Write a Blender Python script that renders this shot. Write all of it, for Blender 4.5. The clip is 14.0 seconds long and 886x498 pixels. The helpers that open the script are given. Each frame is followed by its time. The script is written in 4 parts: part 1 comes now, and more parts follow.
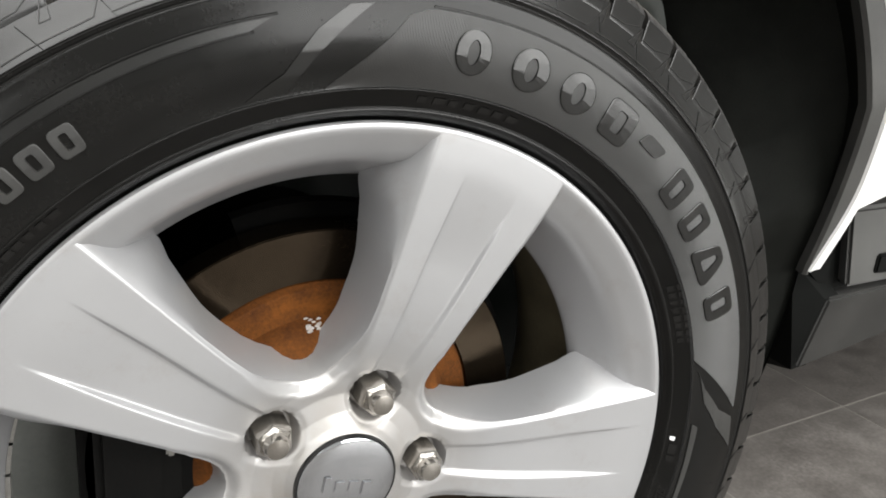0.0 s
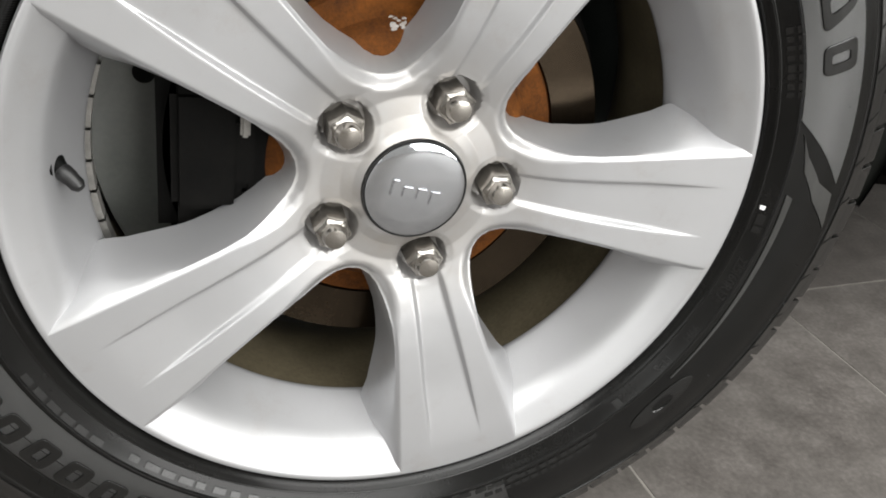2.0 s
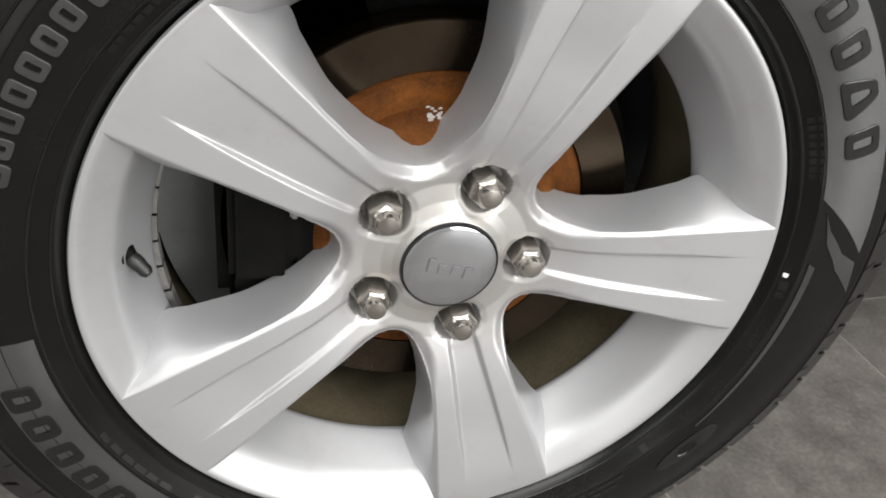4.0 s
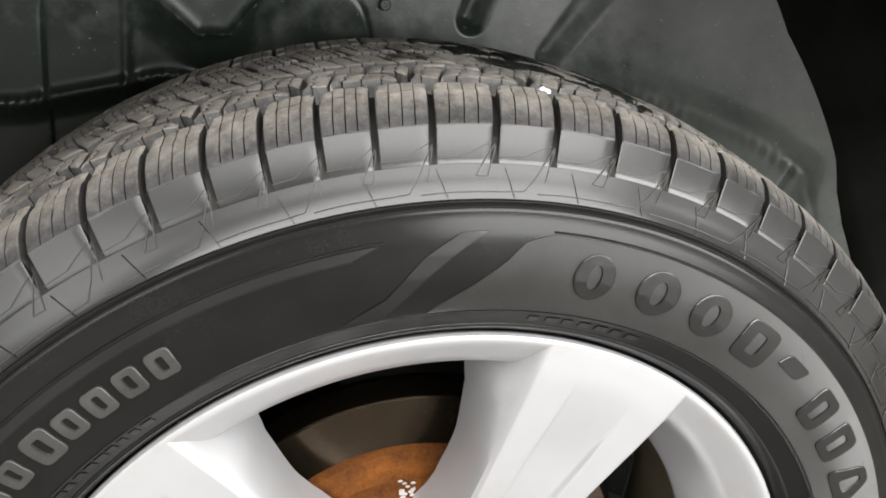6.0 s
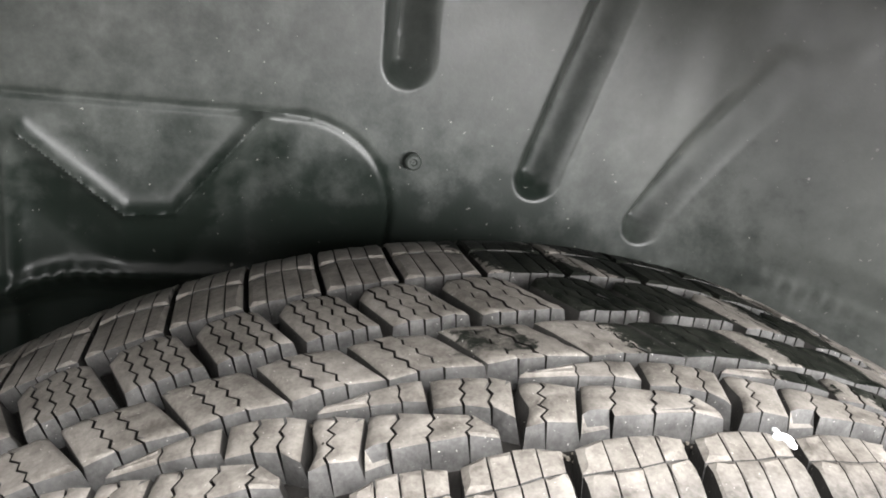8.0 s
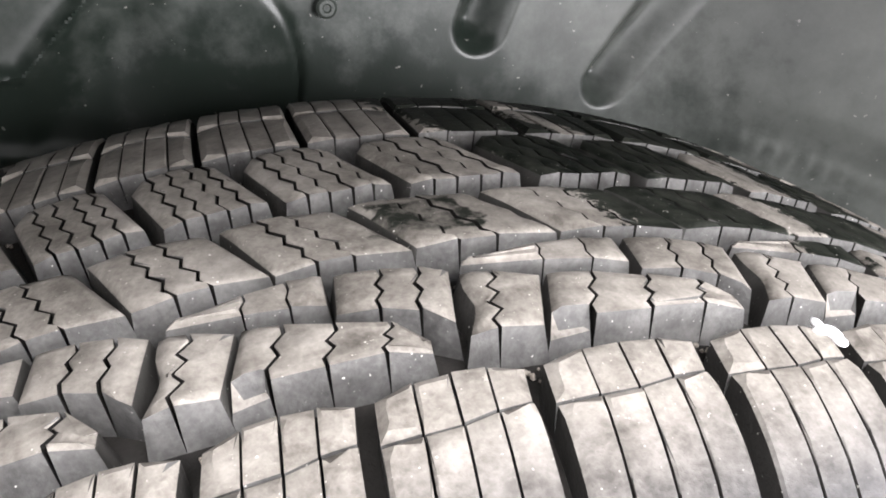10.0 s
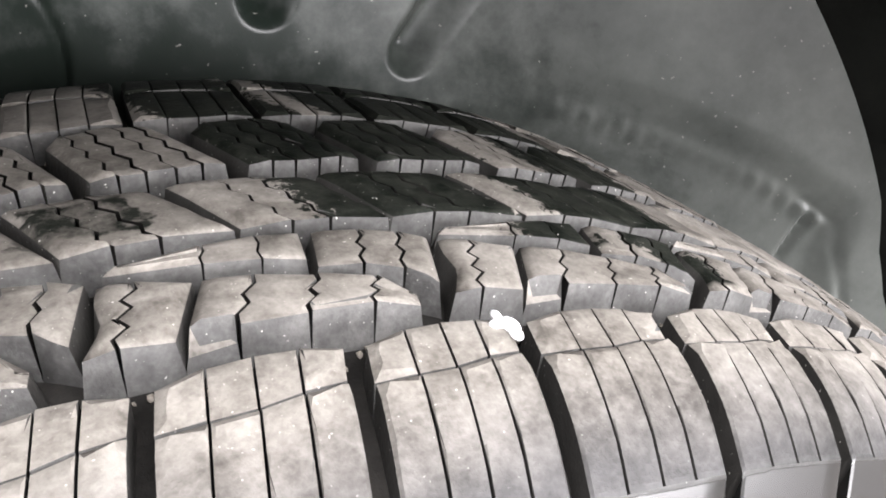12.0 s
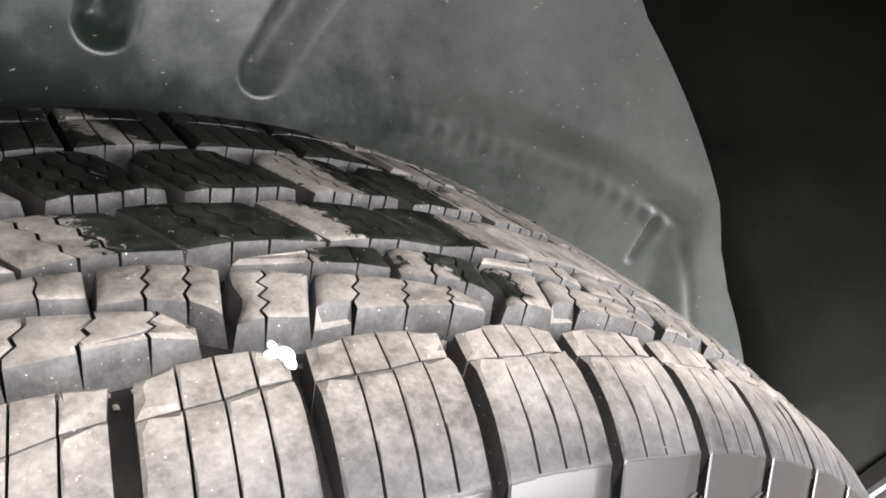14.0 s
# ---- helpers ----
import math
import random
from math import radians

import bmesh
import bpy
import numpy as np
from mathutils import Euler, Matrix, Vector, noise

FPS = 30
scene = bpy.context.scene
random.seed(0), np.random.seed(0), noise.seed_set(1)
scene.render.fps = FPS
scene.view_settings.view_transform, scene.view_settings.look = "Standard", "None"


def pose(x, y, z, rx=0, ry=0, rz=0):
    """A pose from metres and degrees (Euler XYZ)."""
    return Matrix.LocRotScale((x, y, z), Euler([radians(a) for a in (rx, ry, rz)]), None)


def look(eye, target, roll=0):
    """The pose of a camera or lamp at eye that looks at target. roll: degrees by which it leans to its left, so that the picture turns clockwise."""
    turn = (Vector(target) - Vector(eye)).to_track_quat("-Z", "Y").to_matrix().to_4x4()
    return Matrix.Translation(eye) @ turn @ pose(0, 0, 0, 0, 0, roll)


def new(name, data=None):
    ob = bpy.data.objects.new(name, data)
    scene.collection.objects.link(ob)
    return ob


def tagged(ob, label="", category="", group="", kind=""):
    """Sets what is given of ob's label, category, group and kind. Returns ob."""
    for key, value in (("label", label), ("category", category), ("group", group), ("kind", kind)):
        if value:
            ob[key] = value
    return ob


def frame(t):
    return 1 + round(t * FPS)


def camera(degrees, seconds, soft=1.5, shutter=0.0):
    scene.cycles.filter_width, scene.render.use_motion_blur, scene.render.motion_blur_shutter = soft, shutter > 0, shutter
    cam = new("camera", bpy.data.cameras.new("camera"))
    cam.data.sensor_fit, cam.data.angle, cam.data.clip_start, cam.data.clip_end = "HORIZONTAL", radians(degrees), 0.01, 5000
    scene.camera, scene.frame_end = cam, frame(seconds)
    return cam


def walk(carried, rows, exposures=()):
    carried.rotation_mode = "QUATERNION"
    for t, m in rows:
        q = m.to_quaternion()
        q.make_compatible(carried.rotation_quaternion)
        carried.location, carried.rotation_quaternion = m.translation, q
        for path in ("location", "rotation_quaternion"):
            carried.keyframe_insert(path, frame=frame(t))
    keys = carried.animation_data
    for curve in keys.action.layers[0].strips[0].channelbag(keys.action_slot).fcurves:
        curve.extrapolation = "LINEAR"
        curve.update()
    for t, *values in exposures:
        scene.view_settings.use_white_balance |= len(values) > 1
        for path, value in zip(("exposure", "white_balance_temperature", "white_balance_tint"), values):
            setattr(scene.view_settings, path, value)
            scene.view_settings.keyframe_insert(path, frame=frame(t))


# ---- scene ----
cam = camera(56.55, 14.0, 1.8)
# seconds, eye, a point ahead, lean
PATH = [
    (0, (-0.1585, -0.3592, 0.6580), (0.2745, 0.4787, 0.3257), 5.43),
    (0.5, (-0.1567, -0.3715, 0.6446), (0.2246, 0.4729, 0.2681), 6.82),
    (1, (-0.1539, -0.3725, 0.6156), (0.2008, 0.4658, 0.2015), 8.92),
    (1.5, (-0.1458, -0.3746, 0.5879), (0.1974, 0.4479, 0.1344), 9.83),
    (2, (-0.1449, -0.3832, 0.5678), (0.1724, 0.4244, 0.0707), 9.79),
    (2.2, (-0.1402, -0.3877, 0.5727), (0.1492, 0.4170, 0.0544), 9.20),
    (4.3, (-0.1381, -0.3730, 0.6835), (0.1075, 0.4235, 0.1310), 8.05),
    (4.5, (-0.1510, -0.3555, 0.7038), (0.1089, 0.4466, 0.1661), 8.72),
    (5, (-0.1569, -0.3488, 0.7217), (0.1069, 0.4933, 0.2513), 8.38),
    (5.5, (-0.1483, -0.3310, 0.7367), (0.1202, 0.5364, 0.3177), 8.16),
    (6, (-0.1262, -0.3015, 0.7615), (0.1374, 0.5870, 0.3859), 7.83),
    (6.5, (-0.1240, -0.2676, 0.7787), (0.1417, 0.6375, 0.4467), 7.85),
    (7, (-0.1305, -0.2001, 0.7960), (0.1491, 0.7079, 0.4840), 8.34),
    (7.2, (-0.1284, -0.1676, 0.8018), (0.1556, 0.7396, 0.4915), 8.42),
    (9.3, (-0.1084, -0.0252, 0.7565), (0.2404, 0.8200, 0.3516), 8.77),
    (9.5, (-0.1060, -0.0244, 0.7564), (0.2507, 0.8121, 0.3404), 8.80),
    (10, (-0.0919, -0.0231, 0.7574), (0.2685, 0.8002, 0.3187), 8.22),
    (10.5, (-0.0825, -0.0250, 0.7578), (0.2860, 0.7887, 0.3084), 7.89),
    (11, (-0.0668, -0.0249, 0.7586), (0.3312, 0.7722, 0.3045), 7.63),
    (11.5, (-0.0562, -0.0241, 0.7572), (0.3692, 0.7576, 0.3012), 7.67),
    (12, (-0.0461, -0.0268, 0.7614), (0.4050, 0.7388, 0.3028), 7.97),
    (12.5, (-0.0411, -0.0300, 0.7631), (0.4363, 0.7225, 0.3095), 8.19),
    (13, (-0.0343, -0.0313, 0.7645), (0.4675, 0.7079, 0.3154), 8.43),
    (13.5, (-0.0264, -0.0333, 0.7663), (0.4964, 0.6939, 0.3215), 8.60),
    (14, (-0.0275, -0.0411, 0.7714), (0.5122, 0.6750, 0.3288), 8.68),
]
EXPOSURE = [(0, 0.05, 6500, 9), (1.0, 0.0, 6500, 9), (2.2, -0.1, 6500, 9), (4.4, -0.1, 6500, 10), (5.0, 0.0, 6500, 10), (5.6, 0.48, 6500, 10), (6.3, 1.03, 6500, 10), (7.0, 1.5, 6500, 10), (9.3, 2.0, 6350, 15), (11.0, 1.82, 6350, 15), (14, 1.72, 6350, 15)]
walk(cam, [(t, look(e, a, r)) for t, e, a, r in PATH], EXPOSURE)


# ---- light: a closed workshop with ceiling panels and two added fill lamps ----
world = bpy.data.worlds.new("workshop_air")
scene.world = world
world.use_nodes = True
world.node_tree.nodes["Background"].inputs[0].default_value = (0.9, 0.95, 1.0, 1)
world.node_tree.nodes["Background"].inputs[1].default_value = 0.003


def area_lamp(x, y, z, sx, sy, watts, colour=(1.0, 0.97, 0.92), aim=None):
    d = bpy.data.lights.new("unseen_lamp", "AREA")
    d.shape, d.size, d.size_y, d.energy, d.color = "RECTANGLE", sx, sy, watts, colour
    o = new("unseen_lamp", d)
    o.matrix_world = look((x, y, z), aim or (x, y, 0))
    return o


COOL = (0.995, 0.99, 0.972)
# broad ceiling panels over the bay beside the car
area_lamp(0.1, -2.4, 3.12, 5.4, 3.0, 345, COOL)
# large fill lamp added out of view at the front right
area_lamp(3.2, -5.2, 1.6, 5.0, 2.6, 430, COOL, (1.3, 0.15, 0.8))
# weaker fill lamp added out of view at the front left
area_lamp(-3.2, -4.9, 1.5, 3.4, 2.4, 90, COOL, (0.1, 0.15, 0.8))

# ---- materials ----
def nodes_of(name):
    m = bpy.data.materials.new(name)
    m.use_nodes = True
    t = m.node_tree
    return m, t, t.nodes["Principled BSDF"]


def link(t, a, b):
    t.links.new(a, b)


def noise_tex(t, scale, detail=4.0, rough=0.55, coords=None):
    n = t.nodes.new("ShaderNodeTexNoise")
    n.inputs["Scale"].default_value = scale
    n.inputs["Detail"].default_value = detail
    n.inputs["Roughness"].default_value = rough
    if coords is None:
        c = t.nodes.new("ShaderNodeTexCoord")
        coords = c.outputs["Object"]
    link(t, coords, n.inputs["Vector"])
    return n.outputs["Fac"]


def ramp(t, fac, stops):
    r = t.nodes.new("ShaderNodeValToRGB")
    e = r.color_ramp.elements
    while len(e) < len(stops):
        e.new(0.5)
    for el, (p, c) in zip(e, stops):
        el.position = p
        el.color = (c, c, c, 1) if isinstance(c, (int, float)) else (*c, 1)
    link(t, fac, r.inputs["Fac"])
    return r.outputs["Color"]


def mix(t, fac, a, b):
    n = t.nodes.new("ShaderNodeMix")
    n.data_type = "RGBA"
    for sock, v in ((n.inputs["Factor"], fac), (n.inputs[6], a), (n.inputs[7], b)):
        if hasattr(v, "is_linked"):
            link(t, v, sock)
        elif isinstance(v, (int, float)):
            sock.default_value = v
        else:
            sock.default_value = (*v, 1)
    return n.outputs[2]


def bump(t, bsdf, height, strength, distance):
    b = t.nodes.new("ShaderNodeBump")
    b.inputs["Strength"].default_value = strength
    b.inputs["Distance"].default_value = distance
    link(t, height, b.inputs["Height"])
    link(t, b.outputs["Normal"], bsdf.inputs["Normal"])


def calc(t, op, a, b=0.0):
    n = t.nodes.new("ShaderNodeMath")
    n.operation = op
    for sock, v in zip(n.inputs, (a, b)):
        if hasattr(v, "is_linked"):
            link(t, v, sock)
        else:
            sock.default_value = v
    return n.outputs[0]


def surface(name, dark, light, rough=(0.5, 0.6), metal=0.0, scale=30.0, fine=400.0, relief=0.2, dist=0.0006, spec=0.5, speck=0.0, speck_colour=(0.6, 0.58, 0.54)):
    """A mottled surface: broad stains, fine grain and optional pale dust specks."""
    m, t, b = nodes_of(name)
    broad = noise_tex(t, scale, 5.0, 0.6)
    grain = noise_tex(t, fine, 3.0, 0.6)
    both = calc(t, "ADD", calc(t, "MULTIPLY", broad, 0.7), calc(t, "MULTIPLY", grain, 0.3))
    col = ramp(t, both, [(0.33, dark), (0.67, light)])
    if speck:
        dots = ramp(t, noise_tex(t, 900.0, 1.0), [(0.70 - 0.1 * speck, 0.0), (0.80 - 0.1 * speck, 1.0)])
        col = mix(t, dots, col, speck_colour)
    link(t, col, b.inputs["Base Color"])
    link(t, ramp(t, both, [(0.3, rough[0]), (0.7, rough[1])]), b.inputs["Roughness"])
    b.inputs["Metallic"].default_value = metal
    b.inputs["Specular IOR Level"].default_value = spec
    bump(t, b, grain, relief, dist)
    return m


def tread_material():
    """Dusty worn rubber, darker where a wet smear lies over the inner ribs; the blocks' side walls carry groove shade
    in their colour.
    """
    m, t, b = nodes_of("tread_rubber")
    geo = t.nodes.new("ShaderNodeNewGeometry")
    sep = t.nodes.new("ShaderNodeSeparateXYZ")
    link(t, geo.outputs["Position"], sep.inputs[0])
    p = geo.outputs["Position"]
    ang = calc(t, "MULTIPLY", calc(t, "ARCTAN2", calc(t, "SUBTRACT", sep.outputs["Z"], 0.345), sep.outputs["X"]), 57.29578)
    wob = calc(t, "MULTIPLY", calc(t, "SUBTRACT", noise_tex(t, 60.0, 4.0, 0.6, p), 0.5), 6.0)
    a2 = calc(t, "ADD", ang, wob)
    y2 = calc(t, "ADD", sep.outputs["Y"], calc(t, "MULTIPLY", wob, 0.0012))
    broad = noise_tex(t, 45.0, 5.0, 0.65, p)
    grain = noise_tex(t, 900.0, 3.0, 0.6, p)
    mid = noise_tex(t, 240.0, 4.0, 0.65, p)
    both = calc(t, "ADD", calc(t, "MULTIPLY", broad, 0.4), calc(t, "ADD", calc(t, "MULTIPLY", mid, 0.38), calc(t, "MULTIPLY", grain, 0.22)))
    col = ramp(t, both, [(0.38, (0.062, 0.0555, 0.0485)), (0.49, (0.122, 0.1115, 0.099)), (0.62, (0.188, 0.174, 0.157))])

    def window(v, lo, hi, soft):
        up = t.nodes.new("ShaderNodeMapRange")
        link(t, v, up.inputs["Value"])
        up.inputs["From Min"].default_value, up.inputs["From Max"].default_value = lo - soft, lo + soft
        dn = t.nodes.new("ShaderNodeMapRange")
        link(t, v, dn.inputs["Value"])
        dn.inputs["From Min"].default_value, dn.inputs["From Max"].default_value = hi - soft, hi + soft
        dn.inputs["To Min"].default_value, dn.inputs["To Max"].default_value = 1.0, 0.0
        return calc(t, "MULTIPLY", up.outputs[0], dn.outputs[0])

    off = calc(t, "SUBTRACT", sep.outputs["Y"], 0.125)
    small = calc(t, "ADD", calc(t, "MULTIPLY", wob, 0.35), calc(t, "MULTIPLY", calc(t, "SUBTRACT", noise_tex(t, 380.0, 4.0, 0.65, p), 0.5), 3.0))
    left = calc(t, "ADD", calc(t, "SUBTRACT", ang, calc(t, "MULTIPLY", off, 52.0)), small)
    wet = calc(t, "MAXIMUM", calc(t, "MULTIPLY", window(left, 74.9, 90.1, 0.12), window(y2, 0.1028, 0.129, 0.0006)), calc(t, "MULTIPLY", window(left, 71.0, 90.4, 0.12), window(y2, 0.129, 0.215, 0.001)))
    gap4 = calc(t, "MULTIPLY", window(left, 81.6, 83.4, 0.1), calc(t, "LESS_THAN", sep.outputs["Y"], 0.129))
    gap5 = calc(t, "MULTIPLY", window(left, 76.8, 80.0, 0.1), window(sep.outputs["Y"], 0.129, 0.164, 0.0005))
    gap6 = calc(t, "MULTIPLY", window(left, 83.2, 84.6, 0.1), calc(t, "GREATER_THAN", sep.outputs["Y"], 0.164))
    gap = calc(t, "MAXIMUM", gap4, calc(t, "MAXIMUM", gap5, gap6))
    wet = calc(t, "MULTIPLY", wet, calc(t, "SUBTRACT", 1.0, gap))
    a3 = calc(t, "ADD", a2, calc(t, "MULTIPLY", small, 0.25))
    spot = calc(t, "MULTIPLY", window(a3, 94.7, 97.6, 0.12), window(y2, 0.109, 0.1225, 0.0006))
    wet2 = calc(t, "MULTIPLY", window(left, 77.1, 79.5, 0.1), window(sep.outputs["Y"], 0.080, 0.1028, 0.001))
    wet3 = calc(t, "MULTIPLY", window(left, 81.0, 84.5, 0.1), window(sep.outputs["Y"], 0.092, 0.1028, 0.001))
    spot = calc(t, "MULTIPLY", spot, ramp(t, calc(t, "ADD", calc(t, "MULTIPLY", mid, 0.6), calc(t, "MULTIPLY", noise_tex(t, 130.0, 4.0, 0.6, p), 0.4)), [(0.40, 0.25), (0.56, 1.0)]))
    wet = calc(t, "MAXIMUM", calc(t, "MAXIMUM", wet, spot), calc(t, "MAXIMUM", wet2, wet3))
    rn = t.nodes.new("ShaderNodeVectorMath")
    rn.operation = "MULTIPLY_ADD"
    link(t, p, rn.inputs[0])
    rn.inputs[1].default_value, rn.inputs[2].default_value = (1, 0, 1), (0, 0, -0.345)
    un = t.nodes.new("ShaderNodeVectorMath")
    un.operation = "NORMALIZE"
    link(t, rn.outputs[0], un.inputs[0])
    dt = t.nodes.new("ShaderNodeVectorMath")
    dt.operation = "DOT_PRODUCT"
    link(t, un.outputs[0], dt.inputs[0])
    link(t, geo.outputs["True Normal"], dt.inputs[1])
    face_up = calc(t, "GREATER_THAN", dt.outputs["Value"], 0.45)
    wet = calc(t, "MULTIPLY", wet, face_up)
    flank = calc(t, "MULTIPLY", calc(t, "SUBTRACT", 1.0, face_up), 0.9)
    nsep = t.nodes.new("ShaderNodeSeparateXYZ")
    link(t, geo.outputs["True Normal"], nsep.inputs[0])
    # side walls: less dust, and groove shade put into the colour by facing
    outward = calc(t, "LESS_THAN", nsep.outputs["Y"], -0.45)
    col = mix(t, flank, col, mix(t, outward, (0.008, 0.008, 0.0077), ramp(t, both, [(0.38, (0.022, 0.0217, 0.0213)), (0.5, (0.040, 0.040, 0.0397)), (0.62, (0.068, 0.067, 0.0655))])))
    col = mix(t, wet, col, ramp(t, both, [(0.42, (0.0030, 0.0040, 0.0030)), (0.62, (0.0190, 0.0200, 0.0165))]))
    dots = ramp(t, noise_tex(t, 1300.0, 1.0, 0.5, p), [(0.745, 0.0), (0.81, 1.0)])
    col = mix(t, calc(t, "MULTIPLY", dots, 0.55), col, (0.62, 0.6, 0.56))
    # towards the edge: thinner dust, and the arch's dark reflection put into the colour
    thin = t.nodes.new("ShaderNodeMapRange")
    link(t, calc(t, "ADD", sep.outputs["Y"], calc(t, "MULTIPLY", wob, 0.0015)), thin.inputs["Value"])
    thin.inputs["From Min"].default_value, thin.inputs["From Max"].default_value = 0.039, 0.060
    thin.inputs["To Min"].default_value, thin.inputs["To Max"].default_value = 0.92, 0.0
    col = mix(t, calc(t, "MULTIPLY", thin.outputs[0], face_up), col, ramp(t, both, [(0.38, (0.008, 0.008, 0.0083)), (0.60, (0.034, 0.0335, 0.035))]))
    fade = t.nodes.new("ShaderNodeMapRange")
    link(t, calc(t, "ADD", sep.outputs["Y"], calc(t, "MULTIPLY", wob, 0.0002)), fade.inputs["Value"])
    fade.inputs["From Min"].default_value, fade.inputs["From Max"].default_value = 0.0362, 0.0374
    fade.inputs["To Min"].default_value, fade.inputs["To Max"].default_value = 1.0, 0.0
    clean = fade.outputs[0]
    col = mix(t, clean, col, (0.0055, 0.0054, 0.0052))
    link(t, col, b.inputs["Base Color"])
    dull = ramp(t, both, [(0.3, 0.52), (0.7, 0.75)])
    link(t, mix(t, clean, dull, (0.24, 0.24, 0.24)), b.inputs["Roughness"])
    link(t, calc(t, "SUBTRACT", calc(t, "ADD", 0.22, calc(t, "MULTIPLY", clean, 0.23)), calc(t, "MULTIPLY", wet, 0.17)), b.inputs["Specular IOR Level"])
    bump(t, b, calc(t, "MULTIPLY", calc(t, "SUBTRACT", 1.0, clean), calc(t, "ADD", calc(t, "MULTIPLY", mid, 0.75), calc(t, "MULTIPLY", grain, 0.35))), 0.4, 0.0010)
    return m


def liner_material():
    m, t, b = nodes_of("liner_plastic")
    broad = noise_tex(t, 14.0, 5.0, 0.6)
    mid = noise_tex(t, 70.0, 5.0, 0.65)
    grain = noise_tex(t, 500.0, 2.0)
    geo = t.nodes.new("ShaderNodeNewGeometry")
    sep = t.nodes.new("ShaderNodeSeparateXYZ")
    link(t, geo.outputs["Position"], sep.inputs[0])
    # road dust lies thick on the upper and rear wall; the splashed part stays clean, with a blotchy border
    field = calc(t, "ADD", calc(t, "MULTIPLY", calc(t, "SUBTRACT", sep.outputs["Z"], 0.738), 14.0), calc(t, "MULTIPLY", calc(t, "MAXIMUM", calc(t, "SUBTRACT", sep.outputs["X"], 0.045), 0.0), 14.0))
    field = calc(t, "ADD", field, calc(t, "MULTIPLY", calc(t, "SUBTRACT", calc(t, "ADD", calc(t, "MULTIPLY", mid, 0.65), calc(t, "MULTIPLY", broad, 0.35)), 0.5), 3.6))
    film = ramp(t, calc(t, "ADD", calc(t, "MULTIPLY", field, 0.25), 0.5), [(0.25, 0.0), (0.75, 1.0)])
    dust = ramp(t, calc(t, "ADD", calc(t, "MULTIPLY", broad, 0.6), calc(t, "MULTIPLY", mid, 0.4)), [(0.30, 0.0), (0.72, 1.0)])
    col = mix(t, dust, (0.037, 0.0408, 0.0378), (0.090, 0.0952, 0.0885))
    col = mix(t, film, (0.0080, 0.0112, 0.0090), col)
    dots = ramp(t, noise_tex(t, 380.0, 1.0), [(0.75, 0.0), (0.80, 1.0)])
    col = mix(t, calc(t, "MULTIPLY", dots, 0.4), col, (0.3, 0.29, 0.27))
    link(t, col, b.inputs["Base Color"])
    link(t, ramp(t, mid, [(0.3, 0.30), (0.7, 0.44)]), b.inputs["Roughness"])
    b.inputs["Specular IOR Level"].default_value = 0.27
    bump(t, b, calc(t, "ADD", mid, calc(t, "MULTIPLY", grain, 0.3)), 0.12, 0.001)
    return m


def floor_material():
    m, t, b = nodes_of("floor_tile")
    broad = noise_tex(t, 3.0, 6.0, 0.6)
    mid = noise_tex(t, 18.0, 6.0, 0.65)
    fine = noise_tex(t, 160.0, 4.0, 0.6)
    both = calc(t, "ADD", calc(t, "MULTIPLY", broad, 0.35), calc(t, "ADD", calc(t, "MULTIPLY", mid, 0.4), calc(t, "MULTIPLY", fine, 0.25)))
    col = ramp(t, both, [(0.38, (0.075, 0.068, 0.062)), (0.50, (0.125, 0.114, 0.105)), (0.62, (0.19, 0.176, 0.163))])
    link(t, col, b.inputs["Base Color"])
    link(t, ramp(t, mid, [(0.3, 0.42), (0.7, 0.62)]), b.inputs["Roughness"])
    bump(t, b, both, 0.3, 0.001)
    return m


def alloy_material():
    """Silver lacquer over cast alloy, with a faint brake-dust film."""
    m, t, b = nodes_of("silver_alloy")
    broad = noise_tex(t, 12.0, 4.0, 0.6)
    fine = noise_tex(t, 1800.0, 2.0)
    dirt = ramp(t, calc(t, "ADD", calc(t, "MULTIPLY", noise_tex(t, 26.0, 6.0, 0.7), 0.8), calc(t, "MULTIPLY", fine, 0.2)), [(0.55, 0.0), (0.78, 1.0)])
    col = mix(t, calc(t, "MULTIPLY", dirt, 0.35), (0.35, 0.35, 0.358), (0.235, 0.205, 0.165))
    geo = t.nodes.new("ShaderNodeNewGeometry")
    sub = t.nodes.new("ShaderNodeVectorMath")
    sub.operation = "MULTIPLY_ADD"
    link(t, geo.outputs["Position"], sub.inputs[0])
    sub.inputs[1].default_value, sub.inputs[2].default_value = (1, 0, 1), (0, 0, -0.345)
    ln = t.nodes.new("ShaderNodeVectorMath")
    ln.operation = "LENGTH"
    link(t, sub.outputs[0], ln.inputs[0])
    hub = ramp(t, calc(t, "MULTIPLY", ln.outputs["Value"], 5.0), [(0.22, 1.0), (0.52, 0.0)])
    col = mix(t, calc(t, "MULTIPLY", calc(t, "MULTIPLY", hub, noise_tex(t, 40.0, 5.0, 0.7)), 0.75), col, (0.27, 0.235, 0.19))
    link(t, col, b.inputs["Base Color"])
    b.inputs["Metallic"].default_value = 0.55
    link(t, ramp(t, broad, [(0.3, 0.36), (0.7, 0.46)]), b.inputs["Roughness"])
    b.inputs["Coat Weight"].default_value = 0.5
    b.inputs["Coat Roughness"].default_value = 0.2
    bump(t, b, fine, 0.06, 0.0003)
    return m


GRIT = surface("road_grit", (0.07, 0.06, 0.05), (0.26, 0.235, 0.2), (0.8, 0.9), scale=300, fine=900, relief=0.3)


